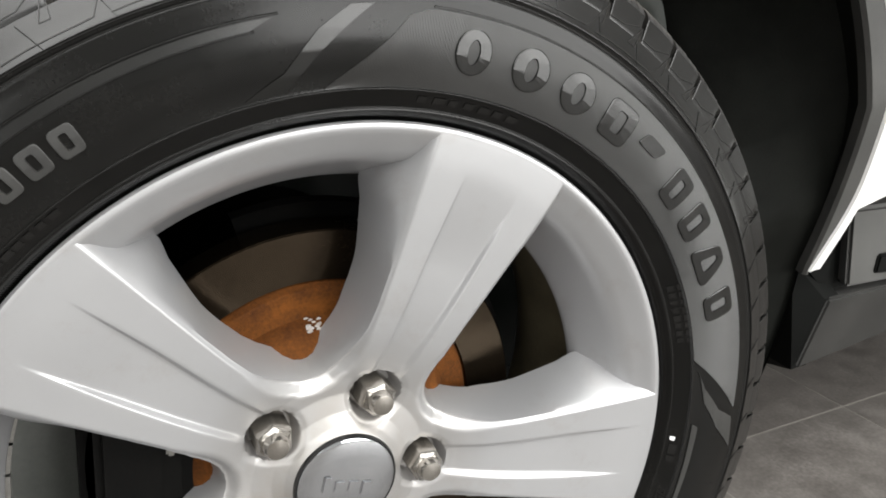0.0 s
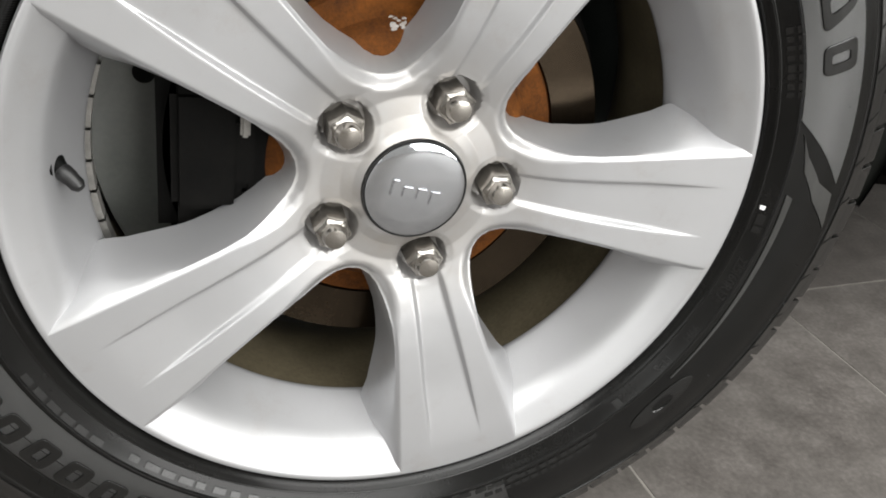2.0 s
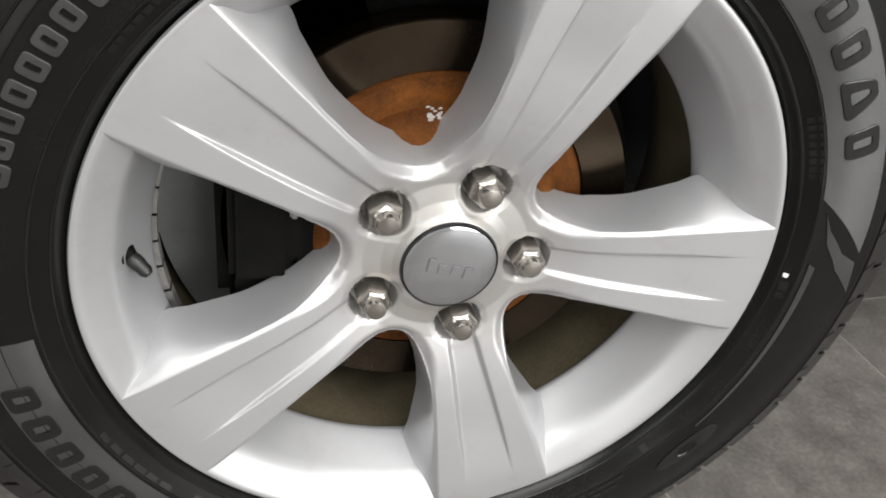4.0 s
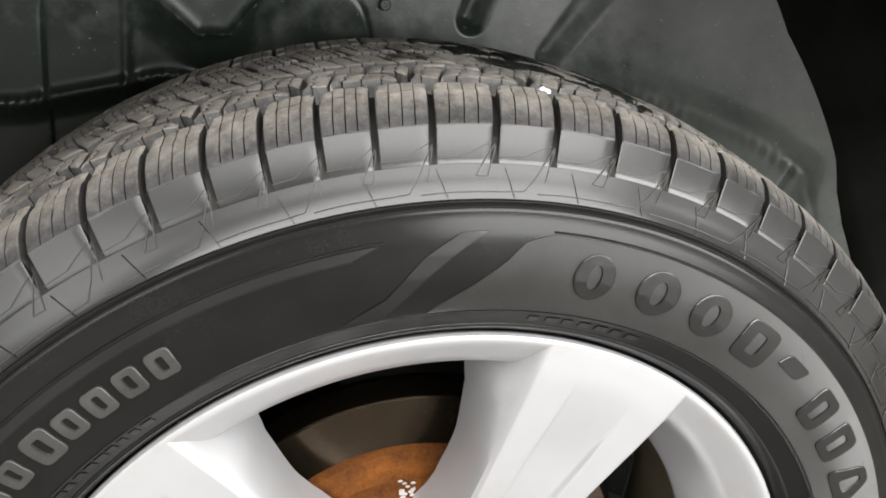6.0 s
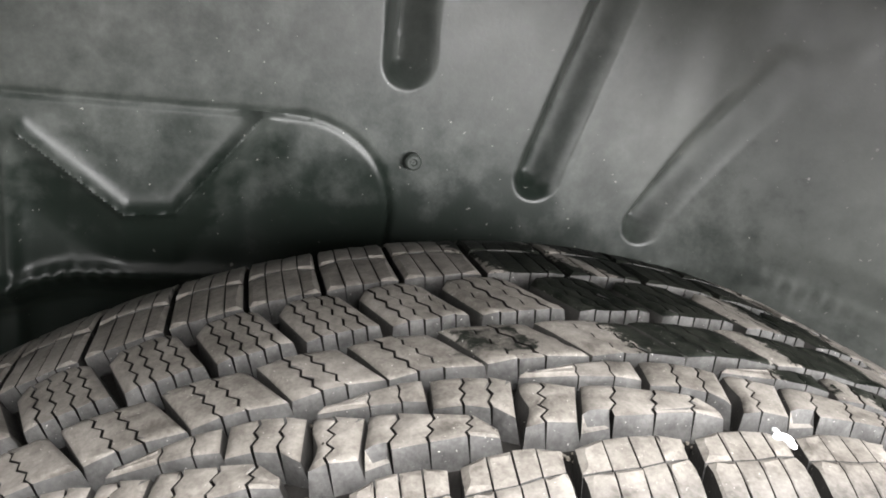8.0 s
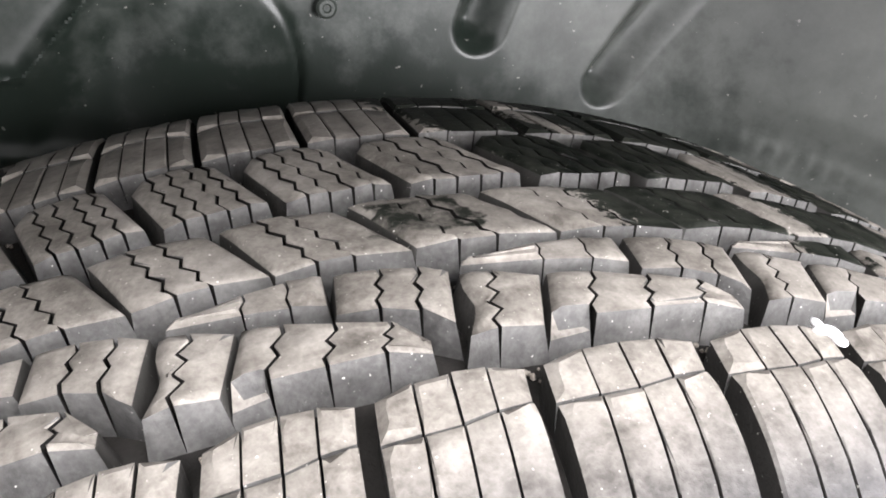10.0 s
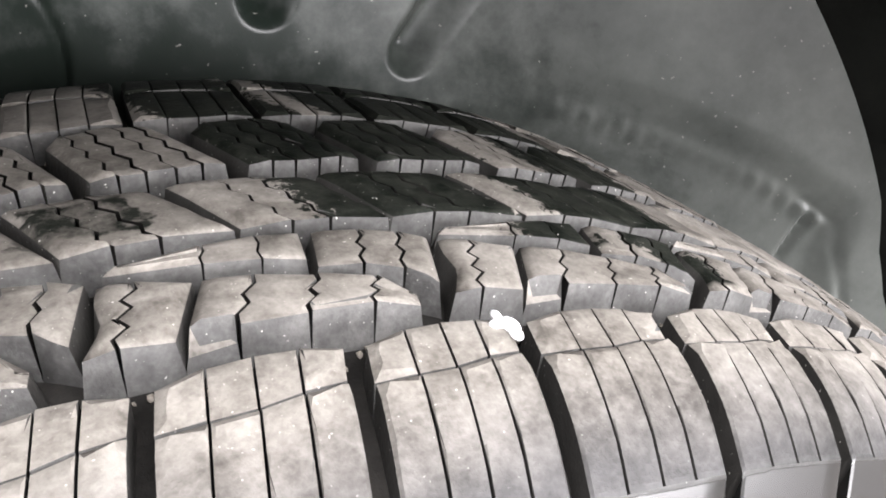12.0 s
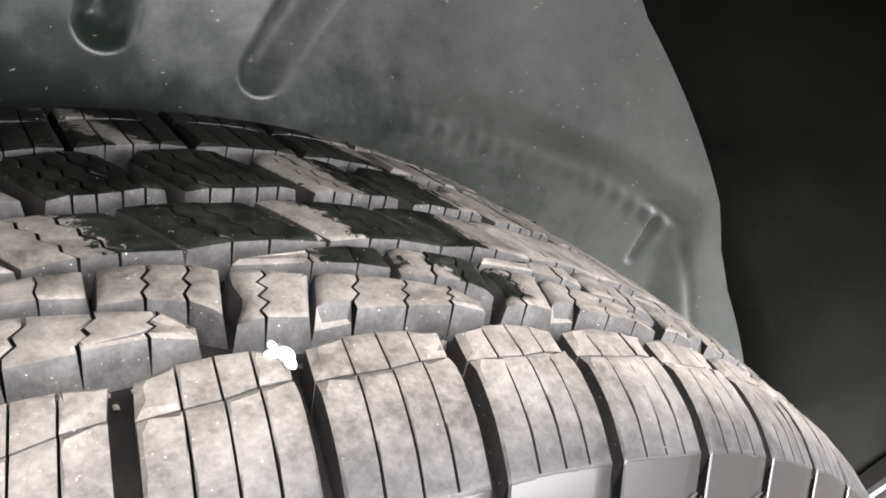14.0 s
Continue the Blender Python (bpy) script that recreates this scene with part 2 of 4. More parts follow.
def hatched_rubber():
    """Dull rubber with fine moulded ridges that run from the hub outwards."""
    m, t, b = nodes_of("sidewall_panel_rubber")
    geo = t.nodes.new("ShaderNodeNewGeometry")
    sep = t.nodes.new("ShaderNodeSeparateXYZ")
    link(t, geo.outputs["Position"], sep.inputs[0])
    ang = calc(t, "ARCTAN2", calc(t, "SUBTRACT", sep.outputs["Z"], 0.345), sep.outputs["X"])
    ridge = calc(t, "SINE", calc(t, "MULTIPLY", ang, 2100.0))
    broad = noise_tex(t, 25.0, 5.0, 0.6)
    link(t, ramp(t, broad, [(0.35, (0.006, 0.006, 0.0058)), (0.65, (0.010, 0.0098, 0.0094))]), b.inputs["Base Color"])
    link(t, ramp(t, broad, [(0.3, 0.32), (0.7, 0.42)]), b.inputs["Roughness"])
    b.inputs["Specular IOR Level"].default_value = 0.85
    bump(t, b, ridge, 0.7, 0.00013)
    return m


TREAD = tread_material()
LINER = liner_material()
TILE = floor_material()
ALLOY = alloy_material()
RUBBER = surface("sidewall_rubber", (0.0032, 0.0032, 0.003), (0.0062, 0.006, 0.0056), (0.15, 0.24), scale=25, fine=700, relief=0.05, spec=0.18)
RUBBER_MATT = hatched_rubber()
RUBBER_RAISED = surface("raised_rubber", (0.0032, 0.0032, 0.003), (0.006, 0.0059, 0.0055), (0.20, 0.28), scale=40, fine=700, relief=0.1, spec=0.4)
SHOULDER = surface("shoulder_rubber", (0.0045, 0.0044, 0.0042), (0.0065, 0.0063, 0.006), (0.21, 0.26), scale=25, fine=300, relief=0.004, spec=0.45)
MOULD_LINE = surface("mould_line_rubber", (0.010, 0.0098, 0.0094), (0.016, 0.0156, 0.015), (0.30, 0.38), scale=60, fine=700, relief=0.05, spec=0.32)
# the same rubber in grooves and sipes, with their shade put into the colour
GROOVE = surface("shaded_groove_rubber", (0.007, 0.0065, 0.006), (0.022, 0.020, 0.018), (0.75, 0.9), scale=80, fine=900, relief=0.4, spec=0.15)
SIPE = surface("shaded_sipe_rubber", (0.004, 0.004, 0.004), (0.010, 0.009, 0.008), (0.75, 0.9), scale=80, fine=900, relief=0.2, spec=0.1)
BARREL = surface("dusty_barrel", (0.055, 0.045, 0.027), (0.14, 0.117, 0.075), (0.45, 0.65), metal=0.1, scale=16, fine=300, relief=0.15, spec=0.3, speck=0.1, speck_colour=(0.02, 0.016, 0.012))
RUST = surface("rusty_iron", (0.030, 0.0095, 0.0022), (0.125, 0.042, 0.0075), (0.75, 0.9), scale=60, fine=500, relief=0.6, dist=0.001, spec=0.12)
DISC = surface("brushed_disc_iron", (0.022, 0.016, 0.010), (0.052, 0.038, 0.025), (0.20, 0.30), metal=0.9, scale=10, fine=400, relief=0.1)
SHIELD = surface("grey_steel", (0.07, 0.073, 0.068), (0.105, 0.108, 0.10), (0.3, 0.42), metal=0.2, scale=10, fine=300, relief=0.08)
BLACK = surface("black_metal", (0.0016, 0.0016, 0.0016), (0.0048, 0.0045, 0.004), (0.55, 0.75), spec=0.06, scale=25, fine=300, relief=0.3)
CHROME = surface("worn_chrome", (0.27, 0.25, 0.225), (0.40, 0.38, 0.35), (0.15, 0.26), metal=0.95, scale=60, fine=600, relief=0.02)
CAP = surface("polished_cap", (0.40, 0.41, 0.43), (0.48, 0.49, 0.51), (0.03, 0.06), metal=0.95, scale=40, fine=700, relief=0.05)
BODY = surface("white_body_paint", (0.72, 0.72, 0.71), (0.8, 0.8, 0.79), (0.2, 0.3), scale=8, fine=300, relief=0.03)
CLADDING = surface("grey_cladding_plastic", (0.03, 0.03, 0.029), (0.06, 0.059, 0.056), (0.5, 0.65), scale=15, fine=700, relief=0.3)
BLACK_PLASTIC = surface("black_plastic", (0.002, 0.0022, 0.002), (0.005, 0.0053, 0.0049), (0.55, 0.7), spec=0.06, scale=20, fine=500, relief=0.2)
CROWN = surface("dark_crown_plastic", (0.0026, 0.0029, 0.0025), (0.0075, 0.0080, 0.0069), (0.5, 0.65), spec=0.06, scale=20, fine=500, relief=0.25)
CAP_PLASTIC = surface("valve_cap_plastic", (0.004, 0.004, 0.004), (0.008, 0.008, 0.008), (0.35, 0.5), scale=60, fine=600, relief=0.2)
GROUT = surface("pale_grout", (0.19, 0.178, 0.16), (0.27, 0.255, 0.23), (0.8, 0.9), scale=50, fine=500, relief=0.3)
WALL = surface("bounce_wall", (0.43, 0.43, 0.42), (0.51, 0.51, 0.50), (0.8, 0.9), scale=3, fine=120, relief=0.1)
PAINT_DAB = surface("white_paint_dab", (0.78, 0.78, 0.78), (0.86, 0.86, 0.86), (0.5, 0.6), scale=60, fine=600, relief=0.1)
FLECK = surface("flaked_pale_paint", (0.22, 0.20, 0.18), (0.42, 0.40, 0.38), (0.6, 0.8), scale=400, fine=1500, relief=0.4)
LEAD = surface("wheel_weight_lead", (0.16, 0.155, 0.145), (0.26, 0.25, 0.235), (0.4, 0.55), metal=0.6, scale=60, fine=500, relief=0.2)


# ---- mesh helpers ----
def part(name, bm, material, parent=None, label="", smooth=False, weld=0.0):
    if weld:
        bmesh.ops.remove_doubles(bm, verts=bm.verts, dist=weld)
    bmesh.ops.recalc_face_normals(bm, faces=bm.faces)
    me = bpy.data.meshes.new(name)
    bm.to_mesh(me)
    bm.free()
    for f in me.polygons:
        f.use_smooth = bool(smooth)
    if smooth:
        me.set_sharp_from_angle(angle=radians(38 if smooth is True else smooth))
    me.materials.append(material)
    ob = new(name, me)
    ob.parent = parent
    if label:
        ob["label"] = label
    return ob


def thing(name, label, category, group="", kind=""):
    return tagged(new(name), label, category, group, kind)


HUB_Z = 0.345


def polar(a, r, y):
    return Vector((r * math.cos(radians(a)), y, HUB_Z + r * math.sin(radians(a))))


def revolve(bm, prof, n=144, a0=0.0, a1=360.0, closed=True):
    """Sweep a profile of (radius, y) about the wheel's axle."""
    m = n if closed else n + 1
    rows = [[bm.verts.new(polar(a0 + (a1 - a0) * i / n, r, y)) for r, y in prof] for i in range(m)]
    for i in range(n):
        p, q = rows[i], rows[(i + 1) % m]
        for j in range(len(prof) - 1):
            bm.faces.new((p[j], p[j + 1], q[j + 1], q[j]))


def box(bm, lo, hi, bevel=0.0, m=None):
    r = bmesh.ops.create_cube(bm, size=1.0)
    c = [(a + b) / 2 for a, b in zip(lo, hi)]
    s = [b - a for a, b in zip(lo, hi)]
    for v in r["verts"]:
        v.co = Vector([c[i] + v.co[i] * s[i] for i in range(3)])
    if bevel:
        e = {e for v in r["verts"] for e in v.link_edges}
        out = bmesh.ops.bevel(bm, geom=list(e), offset=bevel, segments=2, affect="EDGES")
        verts = list({v for f in out["faces"] for v in f.verts} | {v for v in r["verts"] if v.is_valid})
    else:
        verts = r["verts"]
    if m is not None:
        for v in verts:
            v.co = m @ v.co
    return verts


def prism(bm, loop, thick):
    """Extrude a 3D outline by a vector."""
    a = [bm.verts.new(p) for p in loop]
    b = [bm.verts.new(Vector(p) + Vector(thick)) for p in loop]
    bm.faces.new(a)
    bm.faces.new(b[::-1])
    for i in range(len(a)):
        bm.faces.new((a[i], b[i], b[(i + 1) % len(a)], a[(i + 1) % len(a)]))


def tube(bm, pts, rad, n=10):
    rows = []
    for i, p in enumerate(pts):
        d = (Vector(pts[min(i + 1, len(pts) - 1)]) - Vector(pts[max(i - 1, 0)])).normalized()
        u = d.orthogonal().normalized()
        w = d.cross(u)
        r = rad[i] if isinstance(rad, (list, tuple)) else rad
        rows.append([bm.verts.new(Vector(p) + (u * math.cos(k * math.tau / n) + w * math.sin(k * math.tau / n)) * r) for k in range(n)])
    for a, b in zip(rows, rows[1:]):
        for k in range(n):
            bm.faces.new((a[k], a[(k + 1) % n], b[(k + 1) % n], b[k]))
    bm.faces.new(rows[0])
    bm.faces.new(rows[-1][::-1])


# ---- setting: floor, walls, ceiling ----
FLOOR_TURN = 5.6
TILE_U, TILE_V = 0.391, 0.352
U = Vector((math.cos(radians(FLOOR_TURN)), math.sin(radians(FLOOR_TURN)), 0))
V = Vector((-U.y, U.x, 0))
CORNER = Vector((0.655, 0.396, 0))

bm = bmesh.new()
box(bm, (-6, -6, -0.12), (6, 6, -0.0007))
floor = tagged(part("floor", bm, GROUT), "workshop floor of grey-brown stone-look tiles with pale joints", "floor", kind="structure")
# walls and ceiling stay out of view, added to enclose and bounce the light
bm = bmesh.new()
box(bm, (-6.1, 6, -0.1), (6.1, 6.2, 3.2))
tagged(part("wall_north", bm, WALL), "unseen plain wall added to bounce light", "wall", kind="structure")
bm = bmesh.new()
box(bm, (-6.1, -6.2, -0.1), (6.1, -6, 3.2))
tagged(part("wall_south", bm, WALL), "unseen plain wall added to bounce light", "wall", kind="structure")
bm = bmesh.new()
box(bm, (-6.2, -6, -0.1), (-6, 6, 3.2))
tagged(part("wall_west", bm, WALL), "unseen plain wall added to bounce light", "wall", kind="structure")
bm = bmesh.new()
box(bm, (6, -6, -0.1), (6.2, 6, 3.2))
tagged(part("wall_east", bm, WALL), "unseen plain wall added to bounce light", "wall", kind="structure")
bm = bmesh.new()
box(bm, (-6.2, -6.2, 3.2), (6.2, 6.2, 3.4))
tagged(part("ceiling", bm, WALL), "unseen plain ceiling added to bounce light", "ceiling", kind="structure")

# ---- the wheel: tyre with tread blocks, alloy wheel, nuts ----
MID = 0.12

# tread pitches vary in length round the tyre, as they do to quieten it
UP = [5.2, 4.5, 4.1, 4.1, 4.15, 4.5, 4.5, 4.8]
DOWN = [4.9, 5.5, 5.2, 5.3, 5.2, 5.0]
REST = (360.0 - sum(UP) - sum(DOWN)) / 58
PITCH = UP + [REST] * 58 + DOWN[::-1]
EDGE = [90.2 + sum(PITCH[:i]) for i in range(73)]


def turn(s):
    """The angle round the tyre at s pitches."""
    laps, s = divmod(s, 72)
    i = int(s)
    return EDGE[i] + (s - i) * PITCH[i % 72] + 360 * laps


TOP_Y = [0.0292, 0.0308, 0.0327, 0.0348, 0.0365, 0.0400, 0.0435, 0.0475, 0.0550, 0.0680, 0.0900, 0.1200]
TOP_R = [0.3184, 0.3222, 0.3264, 0.3308, 0.3343, 0.3368, 0.3391, 0.3412, 0.3437, 0.3455, 0.3477, 0.3490]
LOW_R = [0.3183, 0.3205, 0.3225, 0.3250, 0.3275, 0.3298, 0.3320, 0.3336, 0.3356, 0.3372, 0.3390, 0.3398]


FAR = 1.2


def near(y):
    """The matching place on the outer half; the inner half is a little wider."""
    return y if y < MID else MID - (y - MID) / (FAR + 0.07)


def top_r(y):
    return float(np.interp(near(y), TOP_Y, TOP_R))


def low_r(y):
    return float(np.interp(near(y), TOP_Y, LOW_R))


def along(line, f):
    """Point (s, y) at the share f of a polyline of (f, s, y)."""
    fs = [p[0] for p in line]
    return float(np.interp(f, fs, [p[1] for p in line])), float(np.interp(f, fs, [p[2] for p in line]))


def slices(bm, k, front, back, cuts, zig=0.0, rows=7, gap=0.00045, mirror=False, chamfer=(), rng=None, foot=0.0, draft=0.0, butt=(), solid=False, kink=0.0):
    """Rubber fins between sipes. front and back: polylines of (share, s, y in mm), cuts: the shares at which sipes run."""
    for n, (f0, f1) in enumerate(zip(cuts, cuts[1:])):
        drop = rng.uniform(0, 0.00035) if rng else 0.0
        wear = random.Random(k * 31 + n)
        grid = []
        for i in range(rows):
            v = i / (rows - 1)
            line = []
            for f, side in ((f0, 1), (f1, -1)):
                (sa, ya), (sb, yb) = along(front, f), along(back, f)
                s, y = sa + (sb - sa) * v, (ya + (yb - ya) * v) / 1000
                inner = 0 < f < 1
                a = turn(k + s)
                if f == 0:
                    a += kink * max(0.0, 1 - abs(v - 0.38) / 0.38)
                if inner:
                    a -= side * math.degrees(gap / 2 / 0.345)
                    if zig and 0 < i < rows - 1:
                        a += zig * (1 if i % 2 else -1)
                if mirror:
                    y = MID + (MID - y) * FAR
                line.append((a, y, inner * side * math.degrees(gap / 2 / 0.345)))
            grid.append(line)
        t, m, b = [], [], []
        for i, line in enumerate(grid):
            (a0, y0, g0), (a1, y1, g1) = line
            d0, d1 = (0.04 if g0 else 0.24), (0.04 if g1 else 0.24)
            sg = math.copysign(1.0, a1 - a0)
            if y0 < 0.059 or (mirror and y0 > 0.190):
                d0, d1 = d0 * 0.4, d1 * 0.4
            in0, in1 = solid and 0 < f0 < 1, solid and 0 < f1 < 1
            d0, d1 = (0 if in0 else d0), (0 if in1 else d1)
            dy = 0.0012 if i == 0 else (-0.0012 if i == rows - 1 else 0)
            dy = -dy if mirror else dy
            cut = chamfer[n] if n < len(chamfer) and i == 0 else 0.0
            e = 0.0006 if y0 < 0.059 else 0.0013
            if i in butt:
                dy = 0
            w0, w1 = (wear.uniform(0, 0.0007), wear.uniform(0, 0.0007)) if y0 > 0.045 else (0, 0)
            t.append([bm.verts.new(polar(a0 + sg * (d0 + 150 * w0), top_r(y0) - drop - cut - w0 * 0.6, y0 + dy)), bm.verts.new(polar(a1 - sg * (d1 + 150 * w1), top_r(y1) - drop - cut - w1 * 0.6, y1 + dy))])
            e0, e1 = (0.0004 if g0 else e), (0.0004 if g1 else e)
            e0, e1 = (0.0001 if in0 else e0), (0.0001 if in1 else e1)
            m.append([bm.verts.new(polar(a0, top_r(y0) - e0 - drop - cut, y0)), bm.verts.new(polar(a1, top_r(y1) - e1 - drop - cut, y1))])
            yb0, yb1 = (y0 - foot, y1 - foot) if i == 0 else (y0, y1)
            if draft and i in (0, rows - 1):
                out = -draft if i == 0 else draft * 0.6
                yb0, yb1 = yb0 + out, yb1 + out
            if draft:
                g0, g1 = g0 or 0.22, g1 or -0.22
            b.append([bm.verts.new(polar(a0 + g0, low_r(yb0) - 0.0008, yb0)), bm.verts.new(polar(a1 + g1, low_r(yb1) - 0.0008, yb1))])
        for i in range(rows - 1):
            bm.faces.new((t[i][0], t[i][1], t[i + 1][1], t[i + 1][0]))
            for c in (0, 1):
                if solid and 0 < (f0, f1)[c] < 1:
                    continue
                bm.faces.new((t[i][c], t[i + 1][c], m[i + 1][c], m[i][c]))
                wall_face = bm.faces.new((m[i][c], m[i + 1][c], b[i + 1][c], b[i][c]))
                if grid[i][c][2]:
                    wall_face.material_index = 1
        for i in (0, rows - 1):
            bm.faces.new((t[i][0], t[i][1], m[i][1], m[i][0]))
            bm.faces.new((m[i][0], m[i][1], b[i][1], b[i][0]))


def shoulder(bm, k, mirror, rng):
    lo, hi, lean = (0.12, 1.0, 0.24) if not mirror else (-0.32, 0.60, -0.14)

    def edge(y):
        w = (0.069 - y / 1000) / 0.038
        return lean * w

    def line(y):
        return [(0, hi + edge(y), y), (1, lo + edge(y), y)]

    cuts = [0, 0.26, 0.51, 0.75, 1]
    far = 12.5 if mirror else 0.0
    wavy = [(0, hi + edge(60), 59.8), (0.35, lo + (hi - lo) * 0.65 + edge(60), 58.9), (0.55, lo + (hi - lo) * 0.45 + edge(60), 59.3), (1, lo + edge(60), 61.2)]
    wavy2 = [(f, s, y + 0.7) for f, s, y in wavy]
    slices(bm, k, wavy2, [(0, hi, 68.2 + far), (0.3, lo + (hi - lo) * 0.7, 69.6 + far), (0.6, lo + (hi - lo) * 0.4, 69.8 + far), (1, lo, 68.4 + far)], cuts, rows=4, mirror=mirror, rng=rng, foot=-0.0007 * FAR if mirror else 0.0007)
    slices(bm, k, line(36.5), wavy, cuts, rows=8, mirror=mirror, butt=(0,))
    slices(bm, k, line(29.2), line(36.5), [0, 0.2, 0.4, 0.6, 0.8, 1], rows=9, mirror=mirror, butt=(0, 8), gap=0.0, solid=True)


def rib_b(bm, k, rng):
    slices(bm, k, [(0, 0.80, 77.5), (0.26, 0.55, 77.5), (0.55, 0.19, 77.2), (0.82, -0.17, 77.0), (1, -0.43, 75.5)],
           [(0, 0.63, 91), (0.26, 0.38, 89.2), (0.55, 0.06, 86.6), (0.82, -0.26, 84), (1, -0.45, 78.5)], [0, 0.26, 0.55, 0.82, 1], 0.12, 6, chamfer=(0.0034, 0, 0, 0), rng=rng, gap=0.0007, draft=0.0016)


def rib_a(bm, k, rng):
    slices(bm, k, [(0, 1.30, 78), (1, 0.85, 77.5)], [(0, 1.15, 94.5), (1, 0.68, 91)], [0, 0.40, 1], 0.16, 8, rng=rng, gap=0.0007, draft=0.0016, kink=-0.32)


def rib_r(bm, k, rng):
    slices(bm, k, [(0, 2.01, 89.7), (0.38, 1.75, 88), (0.66, 1.52, 85.5), (1, 1.35, 81.5)], [(0, 1.93, 101), (0.38, 1.65, 99.4), (0.66, 1.41, 97.7), (1, 1.21, 95.8)],
           [0, 0.38, 0.66, 1], 0.1, 6, rng=rng, gap=0.0007, draft=0.0012)


def rib_l(bm, k, rng):
    slices(bm, k, [(0, 3.10, 97.2), (0.45, 2.60, 94.5), (0.73, 2.29, 93.3), (1, 2.05, 92.5)], [(0, 3.07, 98.6), (0.45, 2.57, 100.3), (0.73, 2.27, 101), (1, 2.01, 101.4)],
           [0, 0.45, 0.73, 1], 0.06, 4, rng=rng, draft=0.0010)


def rib_four(bm, k, rng):
    slices(bm, k, [(0, 0.31, 105), (1, -0.65, 104.8)], [(0, 0.61, 125), (1, -0.27, 124.2)], [0, 0.32, 0.58, 1], 0.13, 8, rng=rng, gap=0.0007, draft=0.0016)


def rib_five(bm, k, rng):
    slices(bm, k, [(0, 0.02, 133), (0.5, -0.40, 132.4), (1, -0.83, 134.5)], [(0, 0.26, 155), (0.2, 0.12, 160.3), (0.6, -0.20, 162.3), (1, -0.50, 160)],
           [0, 0.2, 0.4, 0.62, 0.82, 1], 0.13, 8, rng=rng, gap=0.0007, draft=0.0016)


# carcass: groove floor, sidewalls and beads
SIDE = [(0.3183, 0.0289), (0.3150, 0.0273), (0.3120, 0.0258), (0.3060, 0.0232), (0.3045, 0.0220), (0.3025, 0.0220), (0.3012, 0.0226), (0.3000, 0.0216), (0.2985, 0.0215), (0.2950, 0.0209),
        (0.2900, 0.0197), (0.2800, 0.0184), (0.2700, 0.0178), (0.2600, 0.0190), (0.2520, 0.0212), (0.2505, 0.0210), (0.2490, 0.0222), (0.2440, 0.0255), (0.2390, 0.0290),
        (0.2375, 0.0288), (0.2350, 0.0315), (0.2325, 0.0360), (0.2290, 0.0420), (0.2200, 0.0480)]


def side_y(r):
    pts = sorted(SIDE)
    return float(np.interp(r, [p[0] for p in pts], [p[1] for p in pts]))


prof = SIDE[::-1] + [(low_r(y), y) for y in TOP_Y]
prof += [(low_r(MID + (MID - y) * FAR), MID + (MID - y) * FAR) for y in TOP_Y[-2::-1]]
prof += [(r, MID + (MID - y) * FAR) for r, y in SIDE]
bm = bmesh.new()
revolve(bm, prof, 288)
tyre = tagged(part("tyre", bm, RUBBER, smooth=True), "black all-weather tyre with dusty tread and glossy sidewall", "tyre")
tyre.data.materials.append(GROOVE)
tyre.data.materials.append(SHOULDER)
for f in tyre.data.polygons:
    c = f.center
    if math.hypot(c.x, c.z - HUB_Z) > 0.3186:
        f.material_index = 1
    elif math.hypot(c.x, c.z - HUB_Z) > 0.3045 and c.y < MID:
        f.material_index = 2


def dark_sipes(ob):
    """Give a block its sipe walls, whose near-black colour holds the shade of the cuts."""
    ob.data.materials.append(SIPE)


rest = bmesh.new()
KINDS = [("shoulder_block", 1, lambda b, k, g: shoulder(b, k, False, g)), ("inner_shoulder_block", 1, lambda b, k, g: shoulder(b, k, True, g)),
         ("tread_block", 2, rib_b), ("tread_block", 2, rib_a), ("tread_block", 2, rib_r), ("tread_block", 2, rib_l), ("tread_block", 1, rib_four), ("tread_block", 1, rib_five)]
for name, step, build in KINDS:
    for k in range(-36, 36, step):
        rng = random.Random(k * 7 + step)
        if -17 <= k <= 17:
            bm = bmesh.new()
            build(bm, k, rng)
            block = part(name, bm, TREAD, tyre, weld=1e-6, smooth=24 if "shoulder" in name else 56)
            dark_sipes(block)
        else:
            build(rest, k, rng)
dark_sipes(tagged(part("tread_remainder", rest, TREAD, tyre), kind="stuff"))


# grit lying in the grooves
bm = bmesh.new()
rng = random.Random(11)
for i in range(420):
    y = rng.choice((0.0722, 0.073, 0.0735, 0.102, 0.103, 0.128, 0.1295, 0.164)) + rng.uniform(-0.0015, 0.0015)
    a = rng.gauss(88, 14)
    c = polar(a, low_r(y) + rng.uniform(0.0, 0.0012), y)
    size = rng.uniform(0.0003, 0.0010)
    for v in bmesh.ops.create_icosphere(bm, subdivisions=1, radius=size)["verts"]:
        v.co = c + v.co * rng.uniform(0.6, 1.25)
tagged(part("groove_grit", bm, GRIT, tyre, "fine grit caught in the tread grooves"), kind="stuff")


# sidewall relief
def on_side(a, r, h):
    return polar(a, r, side_y(r) - h)


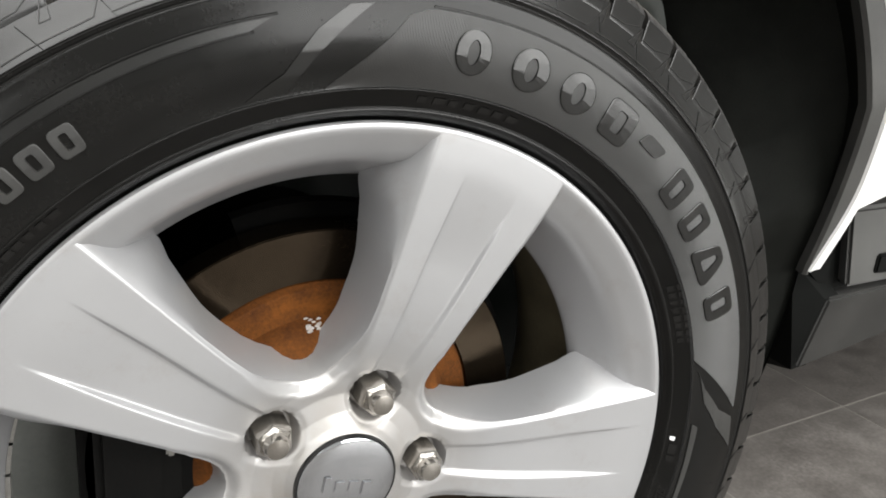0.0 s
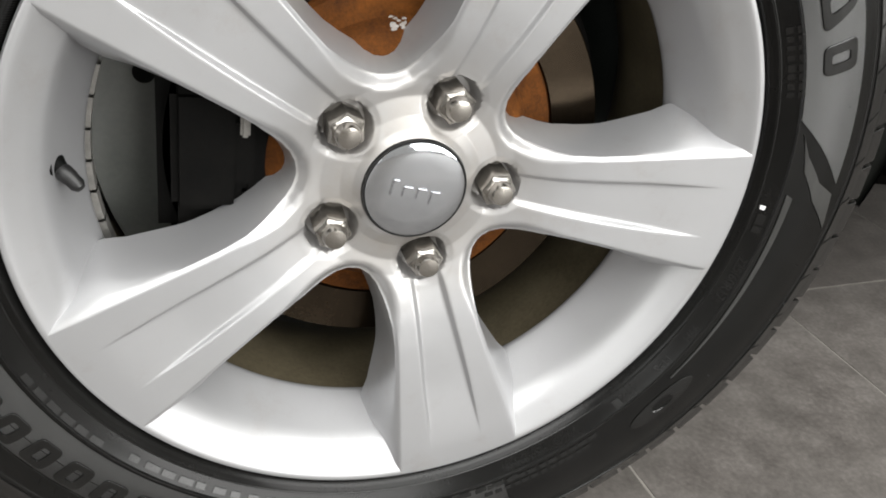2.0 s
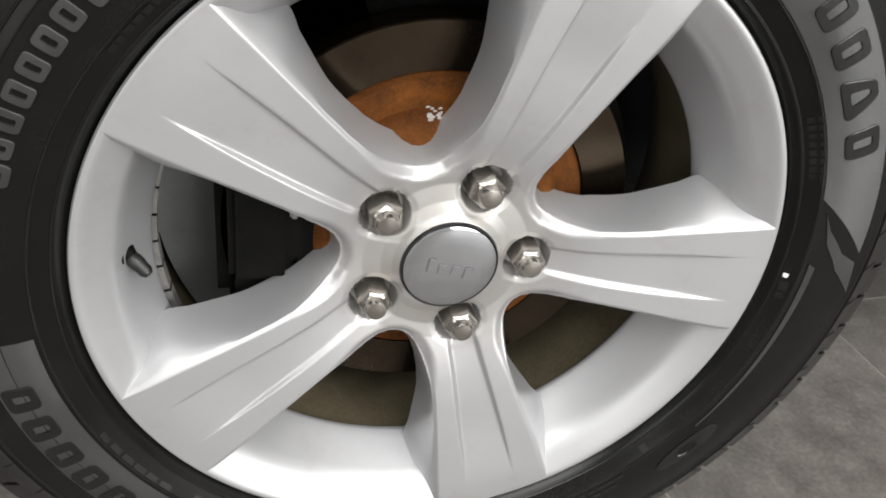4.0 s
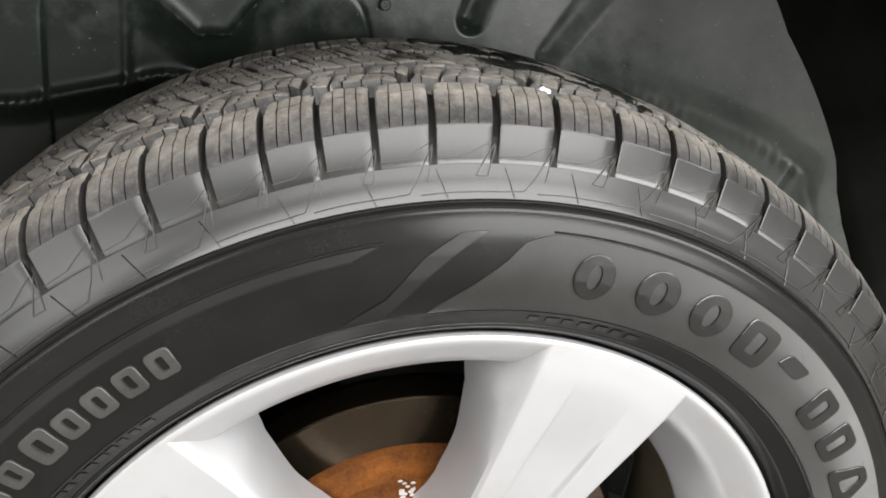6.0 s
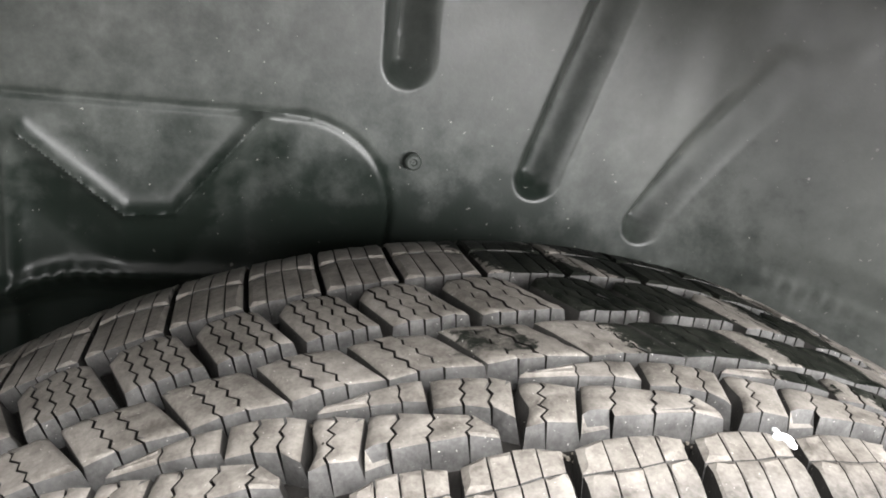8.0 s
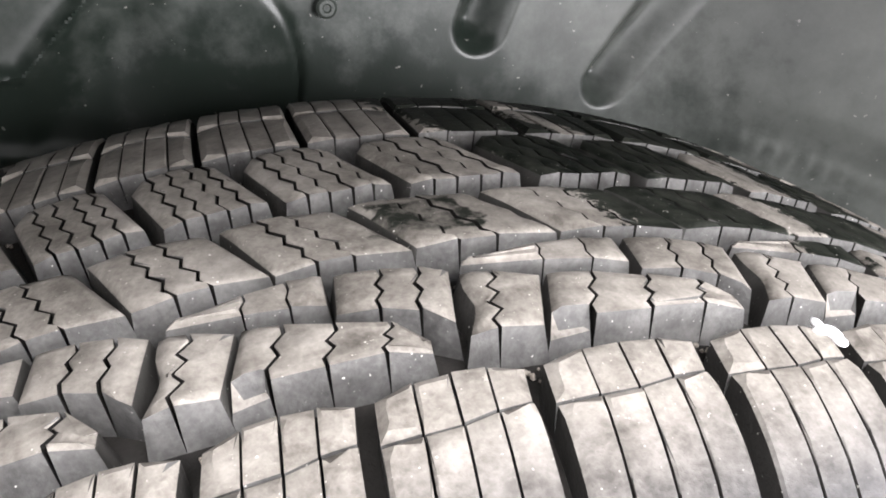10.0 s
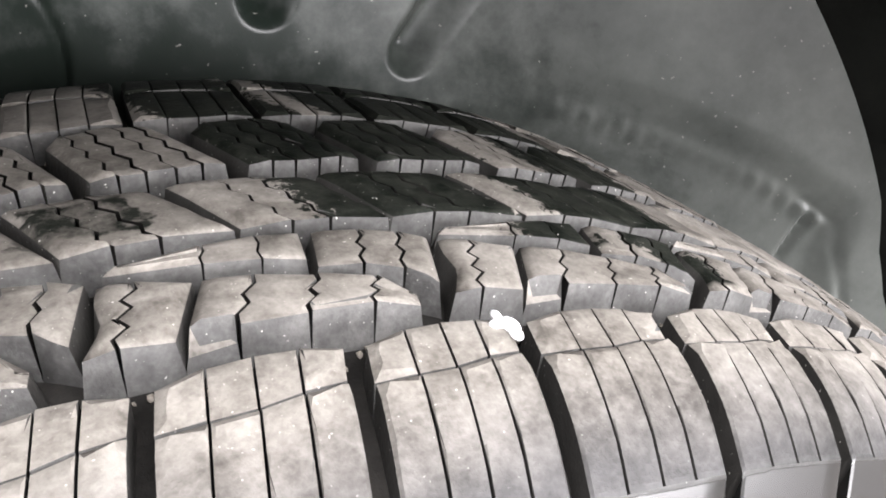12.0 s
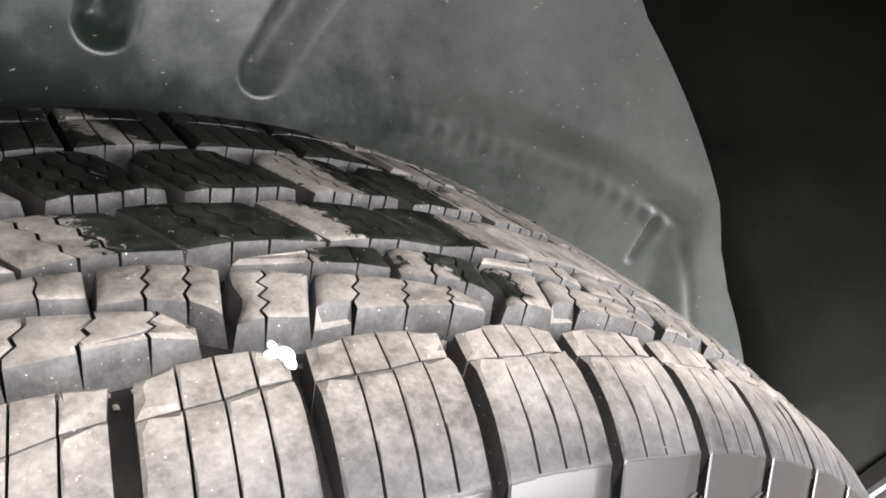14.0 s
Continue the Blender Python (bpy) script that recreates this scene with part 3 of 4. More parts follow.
def band(bm, inner, outer, h, steps=60, across=5):
    """A raised sheet between two polylines of (share, angle, radius), with its own edge."""
    top = []
    for i in range(steps + 1):
        f = i / steps
        (a0, r0), (a1, r1) = along(inner, f), along(outer, f)
        top.append([(a0 + (a1 - a0) * j / across, r0 + (r1 - r0) * j / across) for j in range(across + 1)])
    g = [[bm.verts.new(on_side(a, r, h)) for a, r in row] for row in top]
    lo = [[bm.verts.new(on_side(a, r, -0.0008)) if i in (0, steps) or j in (0, across) else None for j, (a, r) in enumerate(row)] for i, row in enumerate(top)]
    for i in range(steps):
        for j in range(across):
            bm.faces.new((g[i][j], g[i][j + 1], g[i + 1][j + 1], g[i + 1][j]))
        for j in (0, across):
            bm.faces.new((g[i][j], g[i + 1][j], lo[i + 1][j], lo[i][j]))
    for i in (0, steps):
        for j in range(across):
            bm.faces.new((g[i][j], g[i][j + 1], lo[i][j + 1], lo[i][j]))


def plate(name, a, r, w, hgt, h, material, oval=False, slot=True, skew=0.0, taper=0.0):
    """A raised plain plate with a slot, in place of a moulded sign. w and hgt in metres."""
    bm = bmesh.new()
    n = 28

    def outline(sw, sh, power):
        out = []
        for i in range(n):
            c, s = math.cos(math.tau * i / n), math.sin(math.tau * i / n)
            x = math.copysign(abs(c) ** power, c) * sw / 2
            z = math.copysign(abs(s) ** power, s) * sh / 2
            out.append((a - math.degrees((x * (1 - taper * 2 * z / sh) + skew * z) / r), r + z))
        return out

    p = 1.0 if oval else 0.38
    rings = [(outline(w, hgt, p), -0.0008), (outline(w, hgt, p), h), (outline(w * 0.94, hgt * 0.95, p), h + 0.0002)]
    if slot:
        rings += [(outline(w * 0.34, hgt * 0.56, p), h + 0.0002), (outline(w * 0.28, hgt * 0.5, p), -0.0002)]
    rows = [[bm.verts.new(on_side(aa, rr, hh)) for aa, rr in o] for o, hh in rings]
    for q, s in zip(rows, rows[1:]):
        for i in range(n):
            bm.faces.new((q[i], q[(i + 1) % n], s[(i + 1) % n], s[i]))
    bm.faces.new(rows[-1])
    return part(name, bm, material, tyre)


RUBBER_PALE = surface("dull_raised_rubber", (0.012, 0.012, 0.0115), (0.024, 0.0235, 0.022), (0.4, 0.5), scale=40, fine=700, relief=0.1)


# sunken-looking hatched panel behind the large plates, and its sweeping tails
bm = bmesh.new()
band(bm, [(0, 97.8, 0.2507), (1, 15, 0.2507)], [(0, 97.7, 0.2513), (0.05, 93.5, 0.2635), (0.085, 90.4, 0.275), (0.11, 88.6, 0.2855), (0.135, 86.2, 0.2896), (0.3, 72, 0.2898), (1, 4, 0.2905)], 0.0005, 90)
part("sidewall_panel", bm, RUBBER_MATT, tyre, "matt finely hatched sidewall panel", smooth=True)
bm = bmesh.new()
band(bm, [(0, 102.2, 0.2520), (0.25, 99.7, 0.2617), (0.5, 97.7, 0.2704), (0.75, 94.9, 0.2810), (1, 92.2, 0.2905)], [(0, 106.5, 0.2522), (0.25, 101.9, 0.2617), (0.5, 100.0, 0.2704), (0.75, 98.0, 0.2797), (1, 94.6, 0.2900)], 0.0006, 40)
part("sidewall_swoosh", bm, RUBBER_RAISED, tyre, "smooth S-shaped band", smooth=True)
bm = bmesh.new()
band(bm, [(0, 104.5, 0.2830), (1, 163, 0.2830)], [(0, 102.0, 0.2875), (1, 163, 0.2875)], 0.0005, 80, 3)
part("sidewall_stripe", bm, RUBBER_RAISED, tyre, "raised stripe along the sidewall", smooth=True)
bm = bmesh.new()
band(bm, [(0, 12.5, 0.2540), (0.35, 9.0, 0.2600), (0.7, 4.6, 0.2740), (1, 2.5, 0.2895)], [(0, 12.0, 0.2550), (0.35, 6.5, 0.2600), (0.7, 1.6, 0.2740), (1, -3.0, 0.2960)], 0.0007, 40)
part("sidewall_swoosh", bm, RUBBER_PALE, tyre, "dull S-shaped raised band", smooth=True)
bm = bmesh.new()
band(bm, [(0, 2.6, 0.2535), (1, -34, 0.2560)], [(0, 2.0, 0.2580), (1, -34, 0.2570)], 0.0007, 40, 3)
part("sidewall_stripe", bm, RUBBER_PALE, tyre, "thin tapering raised stripe", smooth=True)
bm = bmesh.new()
band(bm, [(0, 185, 0.2525), (1, 292, 0.2525)], [(0, 185, 0.2830), (1, 292, 0.2830)], 0.0002, 90, 6)
part("sidewall_panel", bm, RUBBER_MATT, tyre, "matt black sidewall panel", smooth=True)

for a, w, oval in ((80.9, 0.021, True), (73.3, 0.024, True), (66.1, 0.024, True), (58.8, 0.024, False), (44.6, 0.020, False), (38.2, 0.020, False), (31.0, 0.023, False), (23.4, 0.021, False)):
    plate("sidewall_plate", a, 0.2725, w, 0.0235, 0.0011, RUBBER_RAISED, oval, taper=0.45 if a == 31.0 else 0.0)
plate("sidewall_plate", 52.3, 0.2765, 0.019, 0.009, 0.0011, RUBBER_RAISED, False, False, 0.5)
for i in range(12):
    a = 160.8 - i * 3.36 - (0.6 if i > 6 else 0)
    big = i in (0, 7)
    plate("sidewall_plate", a, 0.2695, 0.0140 if big else 0.0118, 0.0175 if big else 0.0140, 0.0010, RUBBER_PALE)
for i in range(9):
    plate("sidewall_plate", 194 + i * 5.6, 0.2720, 0.0190, 0.0190, 0.0010, RUBBER_RAISED)
for i in range(7):
    plate("sidewall_plate", 262 + i * 3.4, 0.2680, 0.0120, 0.0140, 0.0008, RUBBER_RAISED)
plate("sidewall_emblem", -38.2, 0.2695, 0.062, 0.017, 0.0006, RUBBER_RAISED, True)
# rows of small unreadable marks
for a0, a1, r, n, hh in ((86, 71, 0.2445, 7, 0.0035), (30, 18, 0.2490, 8, 0.0036), (30, 18, 0.2435, 8, 0.0036), (-1.5, -6, 0.2440, 2, 0.005), (-43, -45.5, 0.2450, 1, 0.006), (-52, -72, 0.2600, 12, 0.0032), (-50, -80, 0.2548, 15, 0.0030),
                         (142, 128, 0.2455, 9, 0.0035), (226, 268, 0.2450, 14, 0.0035), (272, 296, 0.2540, 8, 0.0035), (205, 222, 0.2470, 6, 0.0035)):
    bm = bmesh.new()
    rng = random.Random(int(a0 * 10))
    for i in range(n):
        w = (a1 - a0) / n
        s = a0 + i * w
        e = s + w * rng.uniform(0.5, 0.85)
        band(bm, [(0, s, r - hh / 2), (1, e, r - hh / 2)], [(0, s, r + hh / 2), (1, e, r + hh / 2)], 0.0005, 3, 1)
    tagged(part("small_print", bm, RUBBER_RAISED, tyre), kind="stuff")
# moulded words and numbers that follow the sidewall
def moulded_words(words, a, r, size):
    cu = bpy.data.curves.new("moulded_words", "FONT")
    cu.body, cu.size, cu.align_x, cu.align_y, cu.extrude = words, size, "CENTER", "CENTER", 0.0005
    cu.resolution_u = 3
    tmp = new("moulded_words", cu)
    me = bpy.data.meshes.new_from_object(tmp)
    bpy.data.objects.remove(tmp)
    bm = bmesh.new()
    bm.from_mesh(me)
    bpy.data.meshes.remove(me)
    for v in bm.verts:
        x, z, h = v.co
        v.co = on_side(a - math.degrees(x / r), r + z, 0.0006 if h > 0 else -0.0006)
    part("moulded_words", bm, RUBBER_RAISED, tyre, "small moulded characters on the sidewall")


for words, a, r, size in (("225/60R17", -13.8, 0.2448, 0.0082), ("99H", -25.6, 0.2448, 0.0082), ("M+S", -33.0, 0.2448, 0.0080), ("SAFETY WARNING", -63.0, 0.2450, 0.0045)):
    moulded_words(words, a, r, size)
bm = bmesh.new()
for i in range(1080):
    a = i / 3
    revolve(bm, [(0.2322, side_y(0.2322) - 0.0002), (0.2338, side_y(0.2338) - 0.0006), (0.2352, side_y(0.2352) - 0.0002)], 1, a, a + 0.17, closed=False)
tagged(part("bead_ribbing", bm, RUBBER_RAISED, tyre, "fine ribbed ring beside the rim"), kind="stuff")
bm = bmesh.new()
band(bm, [(0, 0.0, 0.2412), (1, -0.7, 0.2415)], [(0, 0.0, 0.2442), (1, -0.7, 0.2438)], 0.0008, 3, 1)
part("chalk_mark", bm, PAINT_DAB, tyre, "small white chalk mark")

# moulded rings standing off the sidewall
for r0, hh, a0, a1, full in ((0.2497, 0.0011, 0, 360, True), (0.3008, 0.0007, 0, 360, True), (0.3036, 0.0009, 0, 360, True), (0.2388, 0.0006, 0, 360, True), (0.2886, 0.0007, 101.5, 166, False), (0.2826, 0.0008, 104, 166, False), (0.2908, 0.0006, 6, 86, False), (0.2842, 0.0007, 184, 292, False)):
    bm = bmesh.new()
    revolve(bm, [(r0 - 0.0008, side_y(r0 - 0.0008) + 0.0004), (r0 - 0.0002, side_y(r0) - hh), (r0 + 0.0003, side_y(r0) - hh), (r0 + 0.0009, side_y(r0 + 0.0009) + 0.0004)], 240 if full else 80, a0, a1, closed=full)
    part("moulded_ring", bm, RUBBER_RAISED, tyre, smooth=True)

# moulding lines and flow grooves on the shoulder, one set for each pitch
def lip_y_at(r):
    """Depth of the tyre's surface at radius r, up over the shoulder's lip."""
    return side_y(r) if r < 0.3183 else float(np.interp(r, TOP_R, TOP_Y))


bm = bmesh.new()
SHORT = [[(0.0, 0.3262), (0.33, 0.3137), (0.13, 0.3134), (-0.01, 0.3252)]]
LONG = [[(0.0, 0.3262), (0.30, 0.3135), (0.50, 0.3076), (0.85, 0.3072), (1.75, 0.3072), (2.25, 0.3068)], [(0.0, 0.3250), (0.14, 0.3118)]]
for k in range(-12, 12):
    a = turn(k + 0.30)
    d = turn(k + 1.30) - a
    for pts in (LONG if k % 2 else SHORT) + [[(0.06, 0.3268), (0.53, 0.3212), (0.95, 0.3208)]]:
        for (f0, r0), (f1, r1) in zip(pts, pts[1:]):
            n = 6
            run = Vector((radians(d * (f1 - f0)) * 0.315, r1 - r0)).normalized()
            w = 0.00022
            da, dr = math.degrees(-run.y * w / 0.315), run.x * w
            for j in range(n):
                quad = []
                for g, sd in ((j, -1), (j + 1, -1), (j + 1, 1), (j, 1)):
                    aa, rr = a + d * (f0 + (f1 - f0) * g / n) + da * sd, r0 + (r1 - r0) * g / n + dr * sd
                    quad.append(bm.verts.new(polar(aa, rr + 0.0001, lip_y_at(rr) - 0.0003)))
                bm.faces.new(quad)
tagged(part("shoulder_flow_line", bm, MOULD_LINE, tyre, "thin moulded lines on the tyre shoulder"), kind="stuff")
# spew hairs and vent lines
bm = bmesh.new()
rng = random.Random(5)
for i in range(110):
    a = rng.uniform(0, 360)
    r0 = rng.choice((0.2835, 0.2895, 0.3030, 0.3030, 0.2500))
    p = on_side(a, r0, 0.0)
    tube(bm, [p, p + Vector((rng.uniform(-0.0005, 0.0005), -rng.uniform(0.0008, 0.002), rng.uniform(-0.001, 0.0005)))], 0.00022, 5)
for i in range(60):
    a = i * 6 + rng.uniform(-0.4, 0.4)
    pts = [on_side(a + j * 0.15, 0.3035 + j * 0.0022, 0.0002) for j in range(7)]
    tube(bm, pts, 0.00025, 4)
tagged(part("mould_hair", bm, RUBBER_RAISED, tyre, "fine moulding hairs and vent lines"), kind="stuff")
bm = bmesh.new()
for a, y, sx, sy in ((86.08, 0.0664, 0.0016, 0.0024), (86.10, 0.0643, 0.0011, 0.0018), (86.40, 0.0671, 0.0019, 0.0010), (86.32, 0.0688, 0.0008, 0.0017)):
    c = polar(a, top_r(y), y)
    u = Vector((-math.sin(radians(a)), 0, math.cos(radians(a))))
    n = Vector((math.cos(radians(a)), 0, math.sin(radians(a))))
    r = bmesh.ops.create_icosphere(bm, subdivisions=2, radius=1.0)
    for v in r["verts"]:
        q = v.co.copy()
        v.co = c + u * q.x * sx + Vector((0, 1, 0)) * q.y * sy + n * q.z * 0.0009
part("paint_dab", bm, PAINT_DAB, tyre, "small white dab of paint on the tread edge", smooth=True)

# ---- alloy wheel ----
SPOKE0 = -2.6
RIM = [(0.2306, 0.0372), (0.2310, 0.0348), (0.2300, 0.0330), (0.2280, 0.0324), (0.2262, 0.0330), (0.2240, 0.0342), (0.2215, 0.0362), (0.2150, 0.0405), (0.2095, 0.0452), (0.2060, 0.0500),
       (0.2030, 0.0560), (0.1978, 0.0670), (0.1925, 0.0775), (0.1896, 0.0835), (0.1887, 0.0857), (0.1890, 0.0875), (0.1905, 0.0890), (0.1985, 0.0965), (0.1985, 0.1200), (0.1990, 0.1600), (0.2060, 0.1900), (0.2150, 0.2050), (0.2300, 0.2080)]
bm = bmesh.new()
revolve(bm, RIM, 240)
alloy = tagged(part("alloy_wheel", bm, ALLOY, smooth=True), "silver painted cast alloy wheel with five flared spokes", "wheel")
alloy.data.materials.append(BARREL)
for f in alloy.data.polygons:
    if f.center.y > 0.0882:
        f.material_index = 1

A_R = [0.0335, 0.07085, 0.0710, 0.0728, 0.0775, 0.085, 0.094, 0.105, 0.120, 0.140, 0.165, 0.195, 0.2285]
A_A = [36, 36, 34, 29.5, 25, 21.2, 18.4, 16.2, 14.8, 13.9, 13.2, 12.6, 12.0]
Y_R = [0.033, 0.038, 0.045, 0.0572, 0.068, 0.075, 0.085, 0.100, 0.120, 0.140, 0.180, 0.210, 0.226]
Y_Y = [0.0500, 0.0540, 0.0575, 0.0595, 0.0575, 0.0550, 0.0515, 0.0473, 0.0436, 0.0410, 0.0365, 0.0334, 0.0326]


def seg_dist(x, z, p, q):
    px, pz = q[0] - p[0], q[1] - p[1]
    t = min(max(((x - p[0]) * px + (z - p[1]) * pz) / (px * px + pz * pz), 0), 1)
    return math.hypot(x - p[0] - t * px, z - p[1] - t * pz), t


def smooth_step(x, a, b):
    x = min(max((x - a) / (b - a), 0.0), 1.0)
    return x * x * (3 - 2 * x)


def face_y(r, d, edge):
    """Depth of the spoke's face at radius r, d metres across from its middle, edge metres in from its flank."""
    y = float(np.interp(r, Y_R, Y_Y))
    half, wide = panel_half(r)
    deep = 0.0034 * smooth_step(r, 0.066, 0.082) * (1 - smooth_step(r, 0.150, 0.212))
    y += deep * (1 - smooth_step(abs(d), half - wide / 2, half + wide / 2))
    drop = 0.0022 + 0.0058 * smooth_step(r, 0.108, 0.076)
    y += drop * (1 - smooth_step(edge, 0.0, 0.0034 + 0.0075 * smooth_step(r, 0.115, 0.080))) ** 2
    nut = math.hypot(r * math.cos(math.asin(min(1, max(-1, d / r)))) - 0.05715, d)
    y += 0.0130 * (1 - smooth_step(nut, 0.0140, 0.0172))
    y += 0.0010 * smooth_step(nut, 0.0215, 0.0180)
    return y


def window_gap(r, a):
    """Distance from a place on the face to the edge of the spoke's windows."""
    x, z = r * math.sin(radians(abs(a))), r * math.cos(radians(abs(a)))
    pts = [(q * math.sin(radians(h)), q * math.cos(radians(h))) for q, h in zip(A_R[1:], A_A[1:])]
    return min(seg_dist(x, z, p, q)[0] for p, q in zip(pts, pts[1:]))


RS = [0.0325, 0.0335, 0.0345, 0.036] + [0.037 + 0.0009 * i for i in range(37)] + [0.07035, 0.07085, 0.0710, 0.0718, 0.0728, 0.0742, 0.0757, 0.0775, 0.080, 0.0828, 0.086, 0.090, 0.094, 0.099] + [0.105 + 0.0058 * i for i in range(21)] + [0.2242, 0.2268, 0.2284]


def panel_half(r):
    """Half the width of the sunken middle panel, and the width of its edge."""
    return float(np.interp(r, [0.07, 0.095, 0.155, 0.215], [0.0095, 0.0110, 0.0160, 0.0195])), 0.0022 + 0.002 * smooth_step(r, 0.2, 0.1)


def columns(r, half):
    """Places across the spoke, in degrees, denser on the panel's edges and the flanks."""
    h, w = panel_half(r)
    h = min(h, r * math.sin(radians(half)) * 0.6)
    top = r * math.sin(radians(half))
    right = [h * k / 7 - w * 0.5 * k / 7 for k in range(8)] + [h - w / 2 + w * k / 8 for k in range(1, 9)] + [h + w / 2 + (top - h - w / 2) * (k / 20) ** 0.8 for k in range(1, 21)]
    angles = [math.degrees(math.asin(min(d / r, 1.0))) for d in right[:-1]] + [half]
    return [-a for a in angles[:0:-1]] + angles


WIDTHS = [columns(r, float(np.interp(r, A_R, A_A))) for r in RS]
COLS = WIDTHS[0]
FACE = [[face_y(r, r * math.sin(radians(a)), window_gap(r, a)) for a in row] for r, row in zip(RS, WIDTHS)]
for sector in range(5):
    bm = bmesh.new()
    c0 = SPOKE0 + 72 * sector
    grid = []
    for r, angles, depths in zip(RS, WIDTHS, FACE):
        row = [bm.verts.new(polar(c0 + a, r, y)) for a, y in zip(angles, depths)]
        grid.append(row)
    for i in range(len(RS) - 1):
        for j in range(len(COLS) - 1):
            bm.faces.new((grid[i][j], grid[i][j + 1], grid[i + 1][j + 1], grid[i + 1][j]))
    start = RS.index(0.0710) - 1
    for j, sgn in ((0, -1), (len(COLS) - 1, 1)):
        prev = None
        for i in range(start, len(RS)):
            r = RS[i]
            half = float(np.interp(r, A_R, A_A))
            top = grid[i][j]
            line = [top]
            # the flank flares into the window, most of all at the hub
            if i == start:
                nx, nz = math.sin(radians(36)), math.cos(radians(36))
            else:
                lo, hi = RS[i - 1], RS[min(i + 1, len(RS) - 1)]
                la, ha = radians(float(np.interp(lo, A_R, A_A))), radians(float(np.interp(hi, A_R, A_A)))
                tx, tz = hi * math.sin(ha) - lo * math.sin(la), hi * math.cos(ha) - lo * math.cos(la)
                size = math.hypot(tx, tz)
                nx, nz = tz / size, -tx / size
            grow = 1 + 0.5 * smooth_step(0.125 - r, 0.0, 0.05) + 2.0 * smooth_step(r, 0.130, 0.188) + 0.9 * smooth_step(r, 0.172, 0.190) - 1.3 * smooth_step(r, 0.196, 0.215)
            thick = 0.72 + 0.28 * smooth_step(r, 0.075, 0.12)
            for dep, out in ((0.003, 0.0007), (0.008, 0.0016), (0.018, 0.0028), (0.030, 0.0038), (0.042, 0.0046)):
                x = r * math.sin(radians(half)) + nx * out * grow
                z = r * math.cos(radians(half)) + nz * out * grow
                a = min(math.degrees(math.atan2(x, z)), 36)
                line.append(bm.verts.new(polar(c0 + sgn * a, math.hypot(x, z), top.co.y + dep * thick)))
            if prev:
                for k in range(len(line) - 1):
                    bm.faces.new((prev[k], prev[k + 1], line[k + 1], line[k]))
            prev = line
    part("spoke", bm, ALLOY, alloy, "flared silver spoke with a recessed centre panel", smooth=True, weld=0.00005)


def nut_at(k):
    a = SPOKE0 + 72 * k + 0.6
    base = polar(a, 0.05715, 0.0)
    hexa = bmesh.new()
    n = 6
    prof = [(0.0124, 0.0745), (0.0123, 0.0530), (0.0112, 0.0507), (0.0082, 0.0495), (0.0078, 0.0461), (0.0066, 0.0439), (0.0030, 0.0430)]
    rows = []
    for q, (r, y) in enumerate(prof):
        m = 24
        ring_v = []
        for i in range(m):
            t = math.tau * i / m + 0.3 * k
            rr = r
            if q < 3:
                w = (t - 0.3 * k) % (math.tau / 6) - math.tau / 12
                rr = r * math.cos(math.tau / 12) / math.cos(w) * (1.0 if q < 2 else 0.97)
            ring_v.append(hexa.verts.new(base + Vector((rr * math.cos(t), y, rr * math.sin(t)))))
        rows.append(ring_v)
    for p, q in zip(rows, rows[1:]):
        for i in range(24):
            hexa.faces.new((p[i], p[(i + 1) % 24], q[(i + 1) % 24], q[i]))
    hexa.faces.new(rows[-1])
    part("lug_nut", hexa, CHROME, alloy, "worn chrome hexagonal wheel nut", smooth=True)


for k in range(5):
    nut_at(k)

bm = bmesh.new()
revolve(bm, [(0.0328, 0.056), (0.0323, 0.0490), (0.0316, 0.0476), (0.0290, 0.0466), (0.0200, 0.0458), (0.0100, 0.0454), (0.0004, 0.0453)], 96)
cap = part("centre_cap", bm, CAP, alloy, "round polished centre cap with a small raised badge", smooth=True)
bm = bmesh.new()
TILT_CAP = radians(-9)
for x, w, h, dz in ((-0.0142, 0.0052, 0.0120, 0.001), (-0.0058, 0.0070, 0.0080, -0.0005), (0.0034, 0.0070, 0.0080, -0.0005), (0.0125, 0.0068, 0.0100, -0.0022)):
    verts = box(bm, (x - w / 2, 0.0443, dz - h / 2), (x + w / 2, 0.0460, dz + h / 2), 0.0008)
    for v in {v for v in verts if v.is_valid}:
        q = v.co.copy()
        v.co = Vector((q.x * math.cos(TILT_CAP) - q.z * math.sin(TILT_CAP), q.y, HUB_Z + q.x * math.sin(TILT_CAP) + q.z * math.cos(TILT_CAP)))
part("cap_badge", bm, CAP, cap, "plain raised badge shapes")
# dark ring standing in for the shade in the gap round the cap
bm = bmesh.new()
revolve(bm, [(0.0320, 0.0500), (0.0324, 0.0480), (0.0331, 0.0480), (0.0337, 0.0500)], 96)
part("cap_ring", bm, CAP_PLASTIC, alloy, "thin dark ring for the shaded gap round the centre cap", smooth=True)

# valve stem through the rim wall
bm = bmesh.new()
d = Vector((0.66, -0.52, -0.48)).normalized()
inward = Vector((0.96, -0.27, -0.02)).normalized()
v0 = polar(177.6, 0.2030, 0.064)
tube(bm, [v0 - d * 0.004, v0 + d * 0.001, v0 + d * 0.003, v0 + d * 0.006], [0.0062, 0.0062, 0.0052, 0.0043], 16)
valve = part("valve_stem", bm, BLACK_PLASTIC, alloy, "black rubber tyre valve", smooth=True)
bm = bmesh.new()
tube(bm, [v0 + d * 0.0055, v0 + d * 0.007, v0 + d * 0.0125, v0 + d * 0.013, v0 + d * 0.018, v0 + d * 0.0205], [0.0042, 0.0050, 0.0049, 0.0045, 0.0044, 0.0028], 18)
part("valve_cap", bm, CAP_PLASTIC, valve, "ribbed black plastic valve cap", smooth=True)
